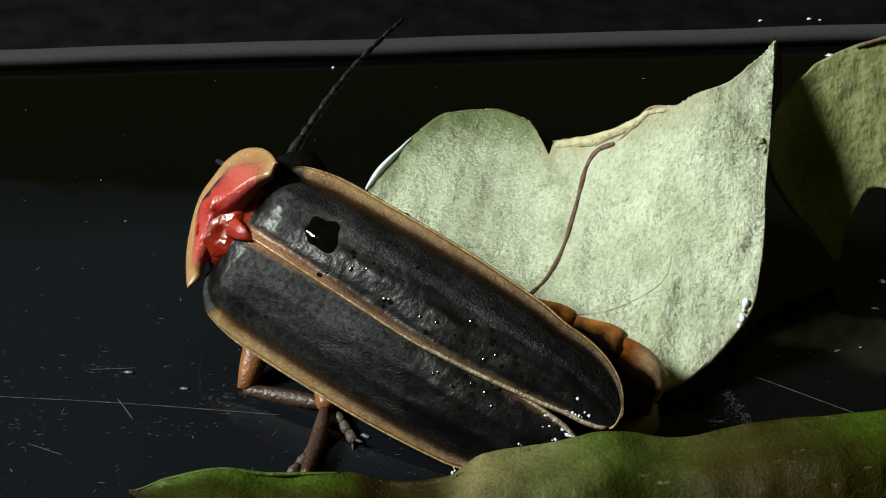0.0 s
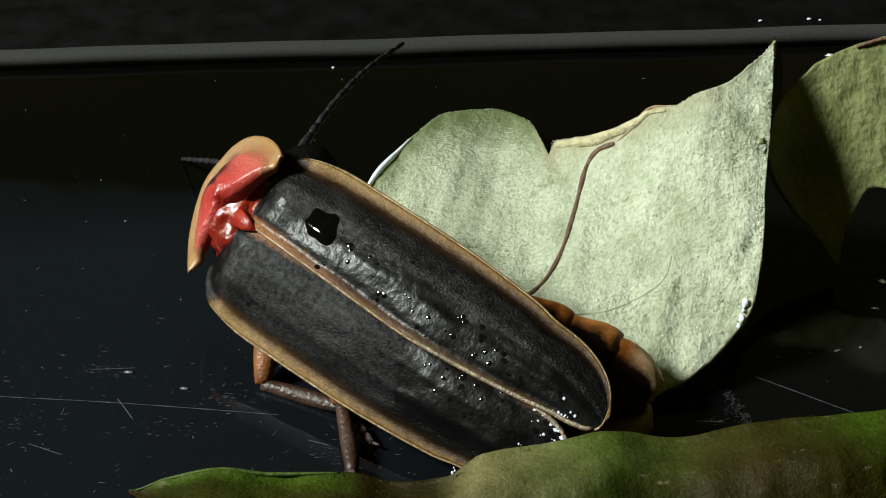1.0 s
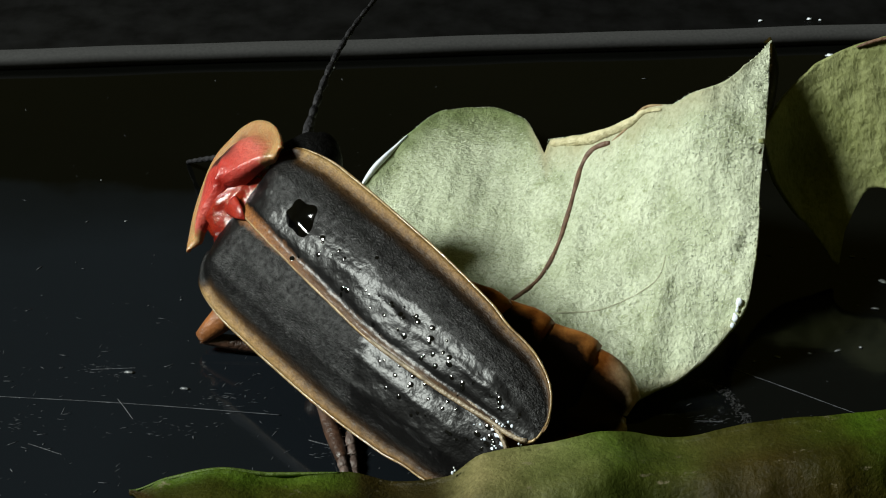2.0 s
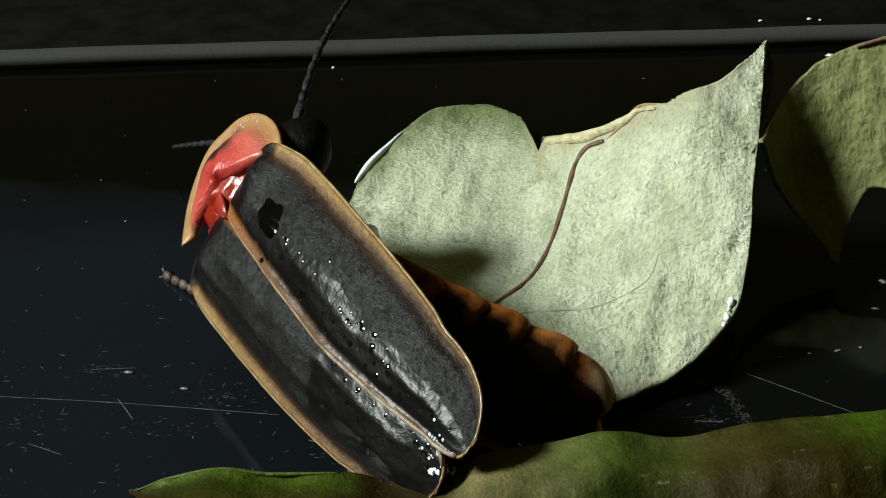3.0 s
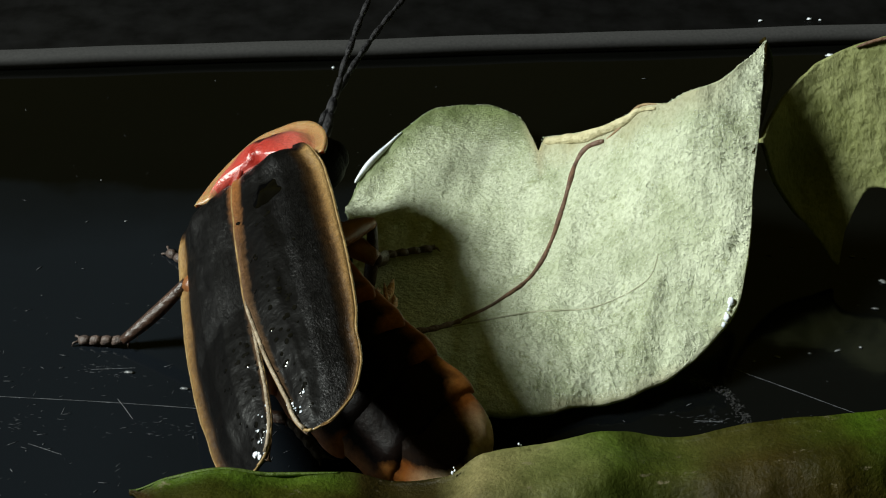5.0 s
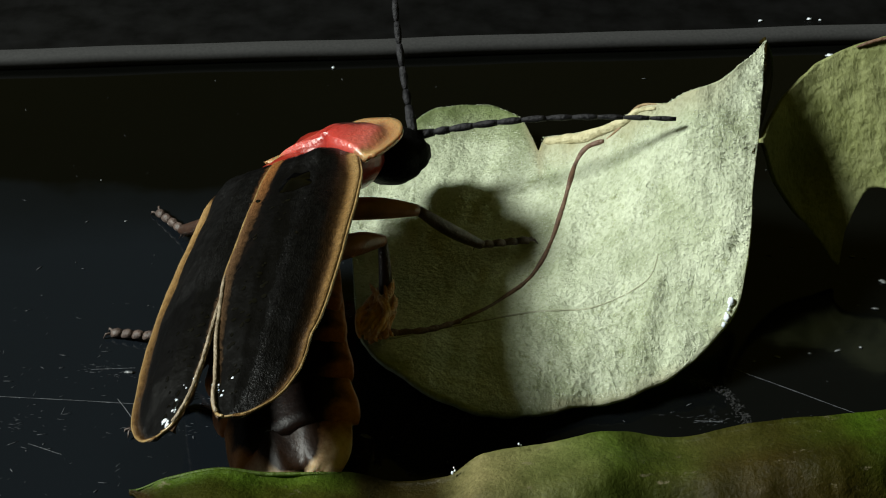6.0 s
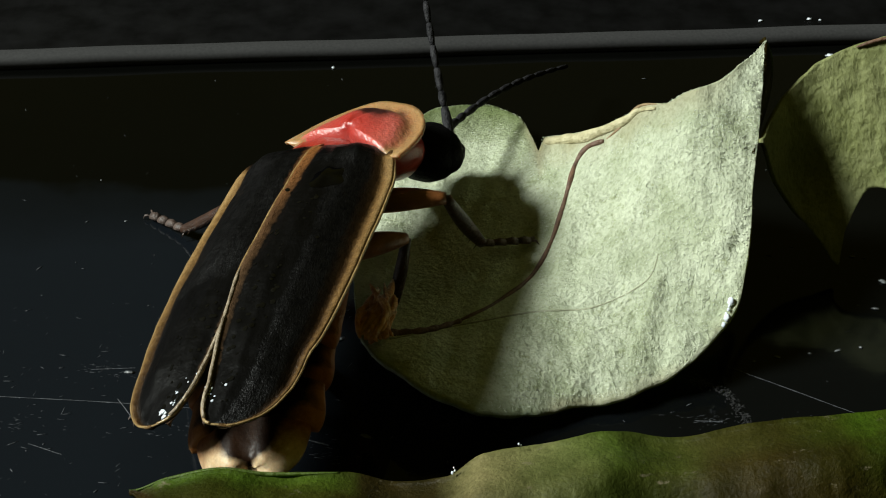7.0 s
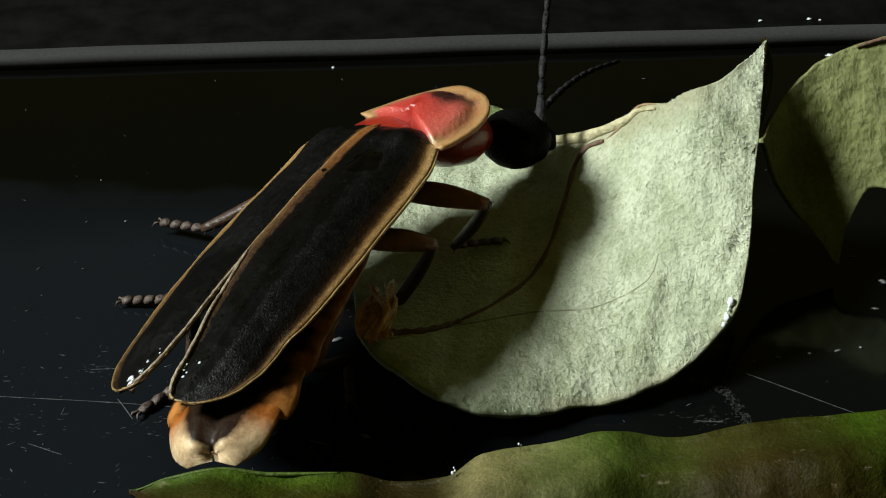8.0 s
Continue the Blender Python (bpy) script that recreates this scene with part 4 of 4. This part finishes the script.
def build_scratches():
    lines = [([(-9.6, -4.98), (-6.5, -5.22), (-3.2, -5.58)], 0.022), ([(5.86, -4.12), (8.31, -5.63)], 0.02), 
             ([(4.95, -5.75), (5.5, -5.78)], 0.03), ([(-6.5, -5.1), (-6.1, -5.7)], 0.02), ([(-7.2, -4.2), (-6.3, -4.15)], 0.018), ([(-8.0, -6.4), (-7.3, -6.7)], 0.015), ([(-2.6, -6.3), (-2.2, -6.45)], 0.03)]
    for pts, r in lines:
        tagged(part("scratch", floor_line(pts, r), M_SCRATCH), "fine pale scratch in the dark plastic floor", "scratch", "scratches in the floor")


def build_smear():
    rng = random.Random(21)
    pts = along([(5.1, -4.5, 0.002), (5.7, -4.95, 0.002), (5.98, -5.9, 0.002)], 320)
    flecks = []
    for p in pts:
        r = rng.uniform(0.008, 0.02)
        q = p + Vector((rng.gauss(0, 0.07), rng.gauss(0, 0.07), 0))
        d = Vector((rng.gauss(0, 1), rng.gauss(0, 1), 0)).normalized() * r * 2
        flecks.append(tube([q - d, q, q + d], [r * 0.3, r, r * 0.3], 5, 0.1))
    tagged(part("smear", join(*flecks), M_SMEAR), "soft grey arc of dried flecks on dark plastic", "smear", kind="stuff")


def build_dust():
    rng = random.Random(5)
    pieces = []
    for _ in range(210):
        x, y = rng.uniform(-11, 12), 10 - 18 * rng.random() ** 0.5
        r = rng.choice((0.012, 0.016, 0.02, 0.03))
        a = rng.uniform(0, 3.14)
        d = Vector((math.cos(a), math.sin(a), 0)) * r * rng.uniform(0.6, 3)
        p = Vector((x, y, r * 0.3))
        pieces.append(tube([p - d, p, p + d], [r * 0.3, r * 0.6, r * 0.2], 4, 0.6))
    for _ in range(260):
        x, y = rng.uniform(-10.5, -0.5), rng.uniform(-8.5, -2.0)
        r = rng.choice((0.005, 0.007, 0.010, 0.016))
        a = rng.choice((0.0, 0.1, 1.0, 1.2)) + rng.gauss(0, 0.3)
        d = Vector((math.cos(a), math.sin(a), 0)) * r * rng.uniform(1, 7)
        p = Vector((x, y, r * 0.3))
        pieces.append(tube([p - d, p, p + d], [r * 0.3, r * 0.6, r * 0.2], 4, 0.5))
    for cx, cy, w in ((-6.9, -4.2, 0.5), (-4.3, -5.1, 0.35), (-8.6, -5.8, 0.6), (-2.0, -6.6, 0.5), (0.3, -5.8, 0.5), (5.2, -5.7, 0.3), (-5.6, -6.0, 0.5)):
        for _ in range(36):
            r = rng.uniform(0.005, 0.011)
            p = Vector((cx + rng.gauss(0, w), cy + rng.gauss(0, w * 0.35), r * 0.3))
            d = Vector((1, rng.gauss(0.1, 0.3), 0)) * r * rng.uniform(2, 8)
            pieces.append(tube([p - d, p, p + d], [r * 0.3, r * 0.6, r * 0.2], 4, 0.5))
    tagged(part("dust", join(*pieces), M_SCRATCH), "fine pale specks of dust on dark plastic", "dust", kind="stuff")


def build_specks():
    """Pale crumbs, and drops whose glint is painted near white, on the floor, on the wall and on leaf edges."""
    rng = random.Random(11)
    spots = [(9.67, -1.25, 0.05, 0.10), (9.2, -0.3, 0.03, 0.05), (9.3, -2.2, 0.03, 0.06), (-2.2, -3.25, 0.05, 0.09), (-2.96, 8.3, 0.05, 0.08), (-6.4, -4.3, 0.03, 0.07), (-5.2, -4.8, 0.03, 0.06),
             (6.4, -3.95, 0.03, 0.05), (6.9, -3.8, 0.03, 0.05), (7.6, -3.7, 0.03, 0.05), (8.2, -3.6, 0.03, 0.05), (8.7, -3.5, 0.03, 0.05), (0.9, -5.6, 0.04, 0.07), (-1.5, -6.2, 0.03, 0.08), (10.6, 8.97, 0.05, 0.11), (9.0, 10.9, 0.05, 0.08), (10.4, 11.0, 0.05, 0.09), (10.7, 10.95, 0.05, 0.06)]
    spots += [(rng.uniform(-9, 9), rng.uniform(-7, 3), 0.02, rng.uniform(0.015, 0.035)) for _ in range(14)]
    for x, y, z, r in spots:
        r *= 0.75
        bm = ball(r * rng.uniform(0.8, 1.8), r * 0.7, r * 0.5, (0, 0, 0), 10, 0.7)
        speck = at(part("crumb", bm, M_SPECK_GLINT if z > 0.045 else M_CRUMB), pose(x, y, r * 0.3 + (0.06 if y > 9.6 else 0.0), 0, 0, rng.uniform(-40, 40)))
        tagged(speck, "tiny pale crumb on the dark plastic floor", "crumb", "crumbs on the floor")


build_scratches()
build_specks()
build_dust()
build_smear()

# ---------------------------------------------------------------- movement
STEP = 0.25
TIMES = [STEP * i for i in range(int(SECONDS / STEP) + 1)]
# seconds, place of the wing-case base, heading, pitch, roll
BODY = [(0, -4.21, -3.01, 2.72, 143.3, -8.6, -42.5), (0.5, -4.12, -3.02, 2.73, 143.1, -8.4, -41.8), (1.5, -4.22, -2.43, 2.81, 132.8, -5.5, -41.6), (3, -4.55, -2.72, 3.08, 120.3, -1.3, -54.0),
        (3.5, -4.80, -2.46, 3.06, 118.2, -2.4, -53.5), (4, -4.68, -1.76, 2.75, 110.0, 2.0, -45.0), (4.5, -4.76, -1.05, 2.54, 107.5, 1.8, -42.0), (5.8, -3.70, -1.05, 3.20, 86.4, 4.5, -28.0),
        (6.5, -2.98, -0.74, 3.26, 80.2, 2.4, -18.5), (7, -2.68, -0.62, 3.40, 77.5, 0.2, -15.0), (7.5, -2.12, -0.52, 3.62, 71.0, -3.0, -17.0), (8, -1.48, -0.21, 3.65, 62.9, -3.9, -15.7)]
TAIL = [(0, 3.88, -5.80, 0.65), (1, 3.77, -5.80, 0.65), (1.5, 3.52, -6.20, 0.7), (3, 2.80, -6.45, 0.8), (3.5, 2.74, -6.55, 0.8), (4, 2.34, -6.85, 0.85), (4.5, 1.64, -7.30, 0.85),
        (5.8, -2.15, -8.9, 2.0), (6.5, -3.0, -8.9, 2.0), (7, -3.3, -8.8, 2.05), (7.5, -3.5, -8.8, 2.1), (8, -3.95, -8.6, 2.1)]
FEET = {
    ("front", 1): [(0, -1.68, -6.46, 0.00), (1, -1.35, -6.54, 0.00), (1.5, -1.36, -6.31, 0.00), (3, -6.17, -1.04, 0), (4.5, -6.08, -1.00, 0), (5.8, -6.64, 1.42, 0), (6.5, -6.86, 1.42, 0), (8, -6.86, 0.80, 0)],
    ("middle", 1): [(0, -2.80, -9.30, 0.00), (1, -1.45, -9.17, -0.00), (1.5, -1.21, -8.96, 0.00), (3, -3.3, -5.4, 0), (3.95, -3.6, -5.0, 0), (4.35, -7.5, -3.30, 0), (5.8, -7.69, -3.39, 0), (6.3, -5.7, -2.5, 0), (7.2, -5.8, -2.4, 0), (8, -7.0, -2.05, 0)],
    ("hind", 1): [(0, -2.91, -7.39, 0), (1, -1.79, -7.54, 0), (1.5, -1.68, -7.54, 0), (3, -1.52, -7.68, 0), (4.5, -0.99, -7.51, 0), (5.2, -3.08, -6.62, 0), (5.8, -6.08, -6.15, 0), (8, -6.01, -5.58, 0)],
    ("front", -1): [(0, -3.0, -2.6, 0.6), (1.5, -3.0, -2.5, 0.6), (3.6, -3.3, -1.8, 0.4), (4.5, -1.16, -1.24, 0.50), (5.2, 0.20, -0.82, 0.65), (5.8, 1.86, -0.99, 0.90), (6.8, 1.99, -1.02, 0.92), (8, 1.32, -0.86, 0.80)],
    ("middle", -1): [(0, -1.3, -2.2, 0.5), (1.5, -1.3, -2.1, 0.5), (3, -0.9, -1.7, 0.5), (4.5, -1.02, -1.80, 0.46), (5.8, -0.34, -3.07, 0.39), (8, -0.17, -3.08, 0.40)],
    ("hind", -1): [(0, 0.2, -3.9, 0.3), (1.5, 0.1, -3.8, 0.3), (3, -0.3, -3.6, 0.3), (4.5, -0.9, -3.4, 0.30), (5.2, -1.2, -3.6, 0.25), (5.8, -1.88, -4.2, 0), (6.5, -1.88, -4.4, 0), (8, -1.84, -5.3, 0)],
}
HIPS = {"front": (-1.1, 0.75, -1.15), "middle": (-2.7, 0.95, -1.3), "hind": (-3.6, 0.95, -1.3)}
FEELERS = (
    [(0, 0.37, 0.92, 0.05), (0.2, 0.2, 0.97, 0.1), (0.4, -0.07, 0.99, 0.13), (0.5, 0.29, 0.935, -0.2), (0.6, -0.06, 0.99, 0.13), (0.8, 0.36, 0.93, -0.1), (1, 0.34, 0.94, -0.08), (1.2, 0.283, 0.955, -0.09), (1.5, 0.175, 0.983, -0.05), (2.8, 0.27, 0.93, 0.15), (3.2, 0.1, 0.97, -0.1), (3.5, 0.12, 0.95, -0.28), (3.8, -0.05, 0.97, 0.0), (4.1, 0.3, 0.9, 0),
     (4.3, 0.55, 0.8, -0.05), (4.6, 0.3, 0.9, 0.1), (5.2, 0.25, 0.83, 0.5), (5.8, -0.08, 0.83, 0.55), (6.1, -0.09, 0.82, 0.56), (6.2, -0, 0.82, 0.58), (6.4, -0.11, 0.81, 0.57), (6.6, -0.32, 0.77, 0.55),
     (6.8, -0.19, 0.8, 0.57), (7, -0.14, 0.81, 0.58), (7.2, -0.03, 0.82, 0.57), (7.4, 0.2, 0.86, 0.46), (7.5, 0.31, 0.88, 0.35), (7.6, 0.33, 0.78, 0.52), (7.7, 0.46, 0.76, 0.46), (7.8, 0.17, 0.8, 0.58),
     (7.9, 0.34, 0.77, 0.54), (8, 0.12, 0.81, 0.57)],
    [(0, -0.3, 0.8, -0.45), (0.2, -0.45, 0.7, -0.4), (0.4, -0.679, 0.716, -0.164), (0.5, -0.683, 0.722, -0.113), (0.6, -0.42, 0.74, -0.4), (0.8, -0.574, 0.75, -0.328), (1, -0.45, 0.72, -0.42), (1.2, -0.716, 0.651, -0.252), (1.5, -0.62, 0.698, -0.358), (1.7, -0.4, 0.7, -0.5),
     (2.8, -0.703, 0.639, -0.311), (3.1, -0.4, 0.7, -0.5), (3.8, -0.4, 0.75, -0.45), (4.1, -0.62, 0.5, -0.4), (4.3, -0.4, 0.8, -0.3), (4.6, -0.1, 0.95, 0), (5.2, 0.65, 0.68, 0.35), (5.6, 0.95, -0.28, 0.12),
     (5.8, 0.78, -0.62, 0.05), (5.9, 0.9, -0.4, 0.1), (6, 0.95, -0.23, 0.22), (6.1, 0.97, -0.24, -0.07), (6.2, 0.92, -0.14, 0.37), (6.4, 0.89, -0.11, 0.45), (6.5, 0.99, -0.12, 0.11), (6.65, 0.85, 0.4, 0.0),
     (6.8, 0.53, 0.829, -0.177), (7, 0.53, 0.829, -0.177), (7.2, 0.479, 0.843, -0.243), (7.4, 0.484, 0.839, -0.249), (7.6, 0.88, -0.42, 0.2), (7.7, 0.72, -0.68, 0), (7.8, 0.82, -0.5, 0.1), (7.9, 0.85, 0.25, 0.0),
     (8, 0.415, 0.878, -0.237)])
# yaw and tilt of each wing case
SPREAD = ([(0, -0.9, 4.0), (0.5, -1.1, 3.0), (1.5, -1.2, 1.2), (3, -2.0, -2.0), (3.5, -1.6, 0.2), (4, -1.5, 5.0), (4.5, -1.0, 5.0), (5.8, -0.5, 6.0), (6.5, -0.8, 5.5), (7, -1.1, 5.0), (7.5, -0.7, 4.0), (8, 0.0, 5.0)],
          [(0, -2.6, 4.5), (0.5, -2.9, 3.0), (1.5, -3.5, 2.5), (3, -4.0, -1.5), (3.5, -3.5, 0.9), (4, -2.7, 3.5), (4.5, -1.3, 3.5), (5.8, -0.9, 3.4), (6.5, -1.3, 3.5), (7, -1.4, 6.0), (7.5, -0.7, 7.0), (8, -0.4, 6.9)])
# roll, pitch, yaw and place of the shield; place and yaw of the head
SHIELD = [(0, -18, 40, -24, 0.53, -0.10, -0.08), (1.5, -16, 31, -26, 0.60, -0.14, -0.03), (3, 2, 21, -17, 0.44, -0.38, -0.08), (3.5, 7, 15, -9.5, 0.24, -0.30, -0.17), (4, 10, 16.5, -8, 0.08, -0.32, -0.26),
          (4.5, 12, 16.3, -5, 0.12, -0.31, -0.24), (5.8, 0, 19, -31, 0.16, -1.10, -0.22), (6.5, 3.4, 13, -22, 0.22, -0.72, -0.18), (7.5, -6, 8, -27.5, 0.39, -0.55, -0.13), (8, -1.5, 10.7, -28, 0.34, -0.73, -0.14)]
HEAD = [(0, 0.0, -1.3, -1.25, -20), (1.5, 0.0, -1.35, -1.25, -20), (3, 0.25, -1.45, -1.3, -25), (3.6, 0.1, -1.0, -1.35, -15), (4.5, 0.0, -0.7, -1.4, -15), (5.6, 1.9, -1.6, -1.75, -42), (6.5, 1.95, -1.55, -1.85, -42), (7, 2.05, -1.5, -1.85, -42), (7.5, 2.45, -1.6, -2.0, -40), (8, 2.5, -1.65, -2.1, -40)]


def values(keys, t):
    return [spline([(k[0], k[i]) for k in keys], t) for i in range(1, len(keys[0]))]


def body_pose(t):
    x, y, z, yaw, pitch, roll = values(BODY, t)
    return pose(x, y, z, 0, 0, yaw) @ pose(0, 0, 0, 0, pitch, 0) @ pose(0, 0, 0, roll)


def head_pose(t):
    x, y, z, yaw = values(HEAD, t)
    return pose(x, y, z, 0, 14, yaw)


def shield_pose(t):
    roll, pitch, yaw, x, y, z = values(SHIELD, t)
    return pose(x, y, z, roll, pitch, yaw)


def neck_pose(t):
    h = head_pose(t)
    start = Vector(values([(0, -1.0, 0, -1.1), (4.5, -0.8, 0, -0.95), (5.6, 0.5, -0.5, -0.85), (8, 0.9, -0.6, -0.95)], t))
    return aimed(start, h.translation, Vector((0, 0, 1)))


def aimed(start, end, up):
    """A pose at start whose x axis points to end."""
    d = (end - start).normalized()
    s = up.cross(d).normalized()
    u = d.cross(s)
    m = Matrix((d, s, u)).transposed().to_4x4()
    m.translation = start
    return m


def leg_poses(row, side, t):
    a, b, _ = BONES[row]
    m = body_pose(t)
    inv = m.inverted()
    hip = Vector((HIPS[row][0], HIPS[row][1] * side, HIPS[row][2]))
    foot = Vector(values(FEET[row, side], t))
    reach = foot - m @ hip
    ankle_world = foot - Vector((reach.x, reach.y, 0)).normalized() * BONES[row][2] * 0.9 + Vector((0, 0, 0.16))
    ankle = inv @ ankle_world
    d = ankle - hip
    dist = max(0.3, min(d.length, 0.985 * (a + b)))
    d = d.normalized()
    ankle = hip + d * dist
    bend = (a * a + dist * dist - b * b) / (2 * a * dist)
    angle = math.acos(max(-1, min(1, bend)))
    lean = max(0.0, min(1.0, (-values(BODY, t)[5] - 26) / 12))
    free = Vector((-1.0, 0.2, 0.0)) if side > 0 and row == "hind" else Vector((-0.9, -0.1, -0.3)) if row == "hind" else Vector((0.7, side * 0.9, 0.5)) if row == "middle" or side > 0 else Vector((0.25, -0.9, -0.25))
    early = max(0.0, min(1.0, 2.6 - t))
    pole = free.lerp(Vector((-0.6, 0.3, -0.8)).lerp(Vector((0.1, 1, 0.1)), early) if side > 0 and row == "front" else Vector((0.6, 0.4, 0.6)).lerp(Vector((-0.3, 0.6, -0.3)), max(0.0, min(1.0, (4.35 - t) * 4.0))) if side > 0 and row == "middle" else Vector((-0.6, 0.3, -0.8)) if side > 0 else Vector((0.3, -0.8, 0.3)) if row == "middle" else Vector((-0.5, -0.3, -0.6)), lean)
    pole = (pole - d * pole.dot(d)).normalized()
    knee = hip + a * (d * math.cos(angle) + pole * math.sin(angle))
    flat = (m @ ankle) - (m @ hip)
    flat = Vector((flat.x, flat.y, 0)).normalized()
    toe = inv.to_3x3() @ (flat + Vector((0, 0, -0.08)))
    up = Vector((0.05, 0.1, 1))
    return aimed(hip, knee, up), aimed(knee, ankle, up), aimed(ankle, ankle + toe, up)


def abdomen_poses(t, count):
    inv = body_pose(t).inverted()
    base = Vector((-1.9, 0, -1.0))
    tip = inv @ Vector(values(TAIL, t))
    bend = base + Vector((-2.6, 0, -0.05))
    out = []
    for i in range(count):
        s = (i + 0.4) / count
        p = base * (1 - s) ** 2 + bend * 2 * s * (1 - s) + tip * s * s
        d = (bend - base) * 2 * (1 - s) + (tip - bend) * 2 * s
        out.append(aimed(p, p - d, Vector((0, 0, 1))))
    return out


def motions():
    walk(FLY["fly"], [(t, mm_pose(body_pose(t))) for t in TIMES])
    for wing, keys, s in zip(FLY["wings"], SPREAD, (1, -1)):
        rows = []
        for t in TIMES:
            yaw, tilt = values(keys, t)
            rows.append((t, mm_pose(pose(0.0 if s > 0 else 0.2, 0, 0, s * tilt, 0, s * yaw))))
        walk(wing, rows)
    walk(FLY["head"], [(t, mm_pose(head_pose(t))) for t in TIMES])
    walk(FLY["neck"], [(t, mm_pose(neck_pose(t))) for t in TIMES])
    walk(FLY["hump"], [(t, mm_pose(pose(0, min(0.0, 0.8 * (values(SHIELD, t)[4] + 0.25)), -spline([(3.4, 0), (4.2, 0.3), (5.6, 0.5)], t)))) for t in TIMES])
    walk(FLY["scutellum"], [(t, mm_pose(pose(0, 0, -spline([(4.5, 0), (5.6, 0.3)], t)))) for t in TIMES])
    walk(FLY["shield"], [(t, mm_pose(shield_pose(t))) for t in TIMES])
    chain = [abdomen_poses(t, len(FLY["rings"])) for t in TIMES]
    for i, ring in enumerate(FLY["rings"]):
        walk(ring, [(t, mm_pose(c[i])) for t, c in zip(TIMES, chain)])
    for (row, side), bones in FLY["legs"].items():
        poses = [leg_poses(row, side, t) for t in TIMES]
        for k, bone in enumerate(bones):
            walk(bone, [(t, mm_pose(p[k])) for t, p in zip(TIMES, poses)])
    for feeler, keys, s in zip(FLY["antennae"], FEELERS, (-1, 1)):
        rows = []
        for t in sorted(set(TIMES + [k[0] for k in keys])):
            d = body_pose(t).inverted().to_3x3() @ Vector(values(keys, t))
            p = head_pose(t) @ Vector((0.5, 0.25 * s, 0.2))
            rows.append((t, mm_pose(aimed(p, p + d, Vector((0, 0.2, 1))))))
        walk(feeler, rows)
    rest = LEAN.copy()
    pivot = Matrix.Translation((7.2, 4.6, 0.5))
    rows = []
    for t in TIMES:
        k = 1 - spline([(0, 0), (1.2, 0.02), (3.0, 1), (8, 1)], t)
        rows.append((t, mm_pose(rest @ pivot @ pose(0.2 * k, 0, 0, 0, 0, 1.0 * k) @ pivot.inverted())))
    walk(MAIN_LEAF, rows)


motions()
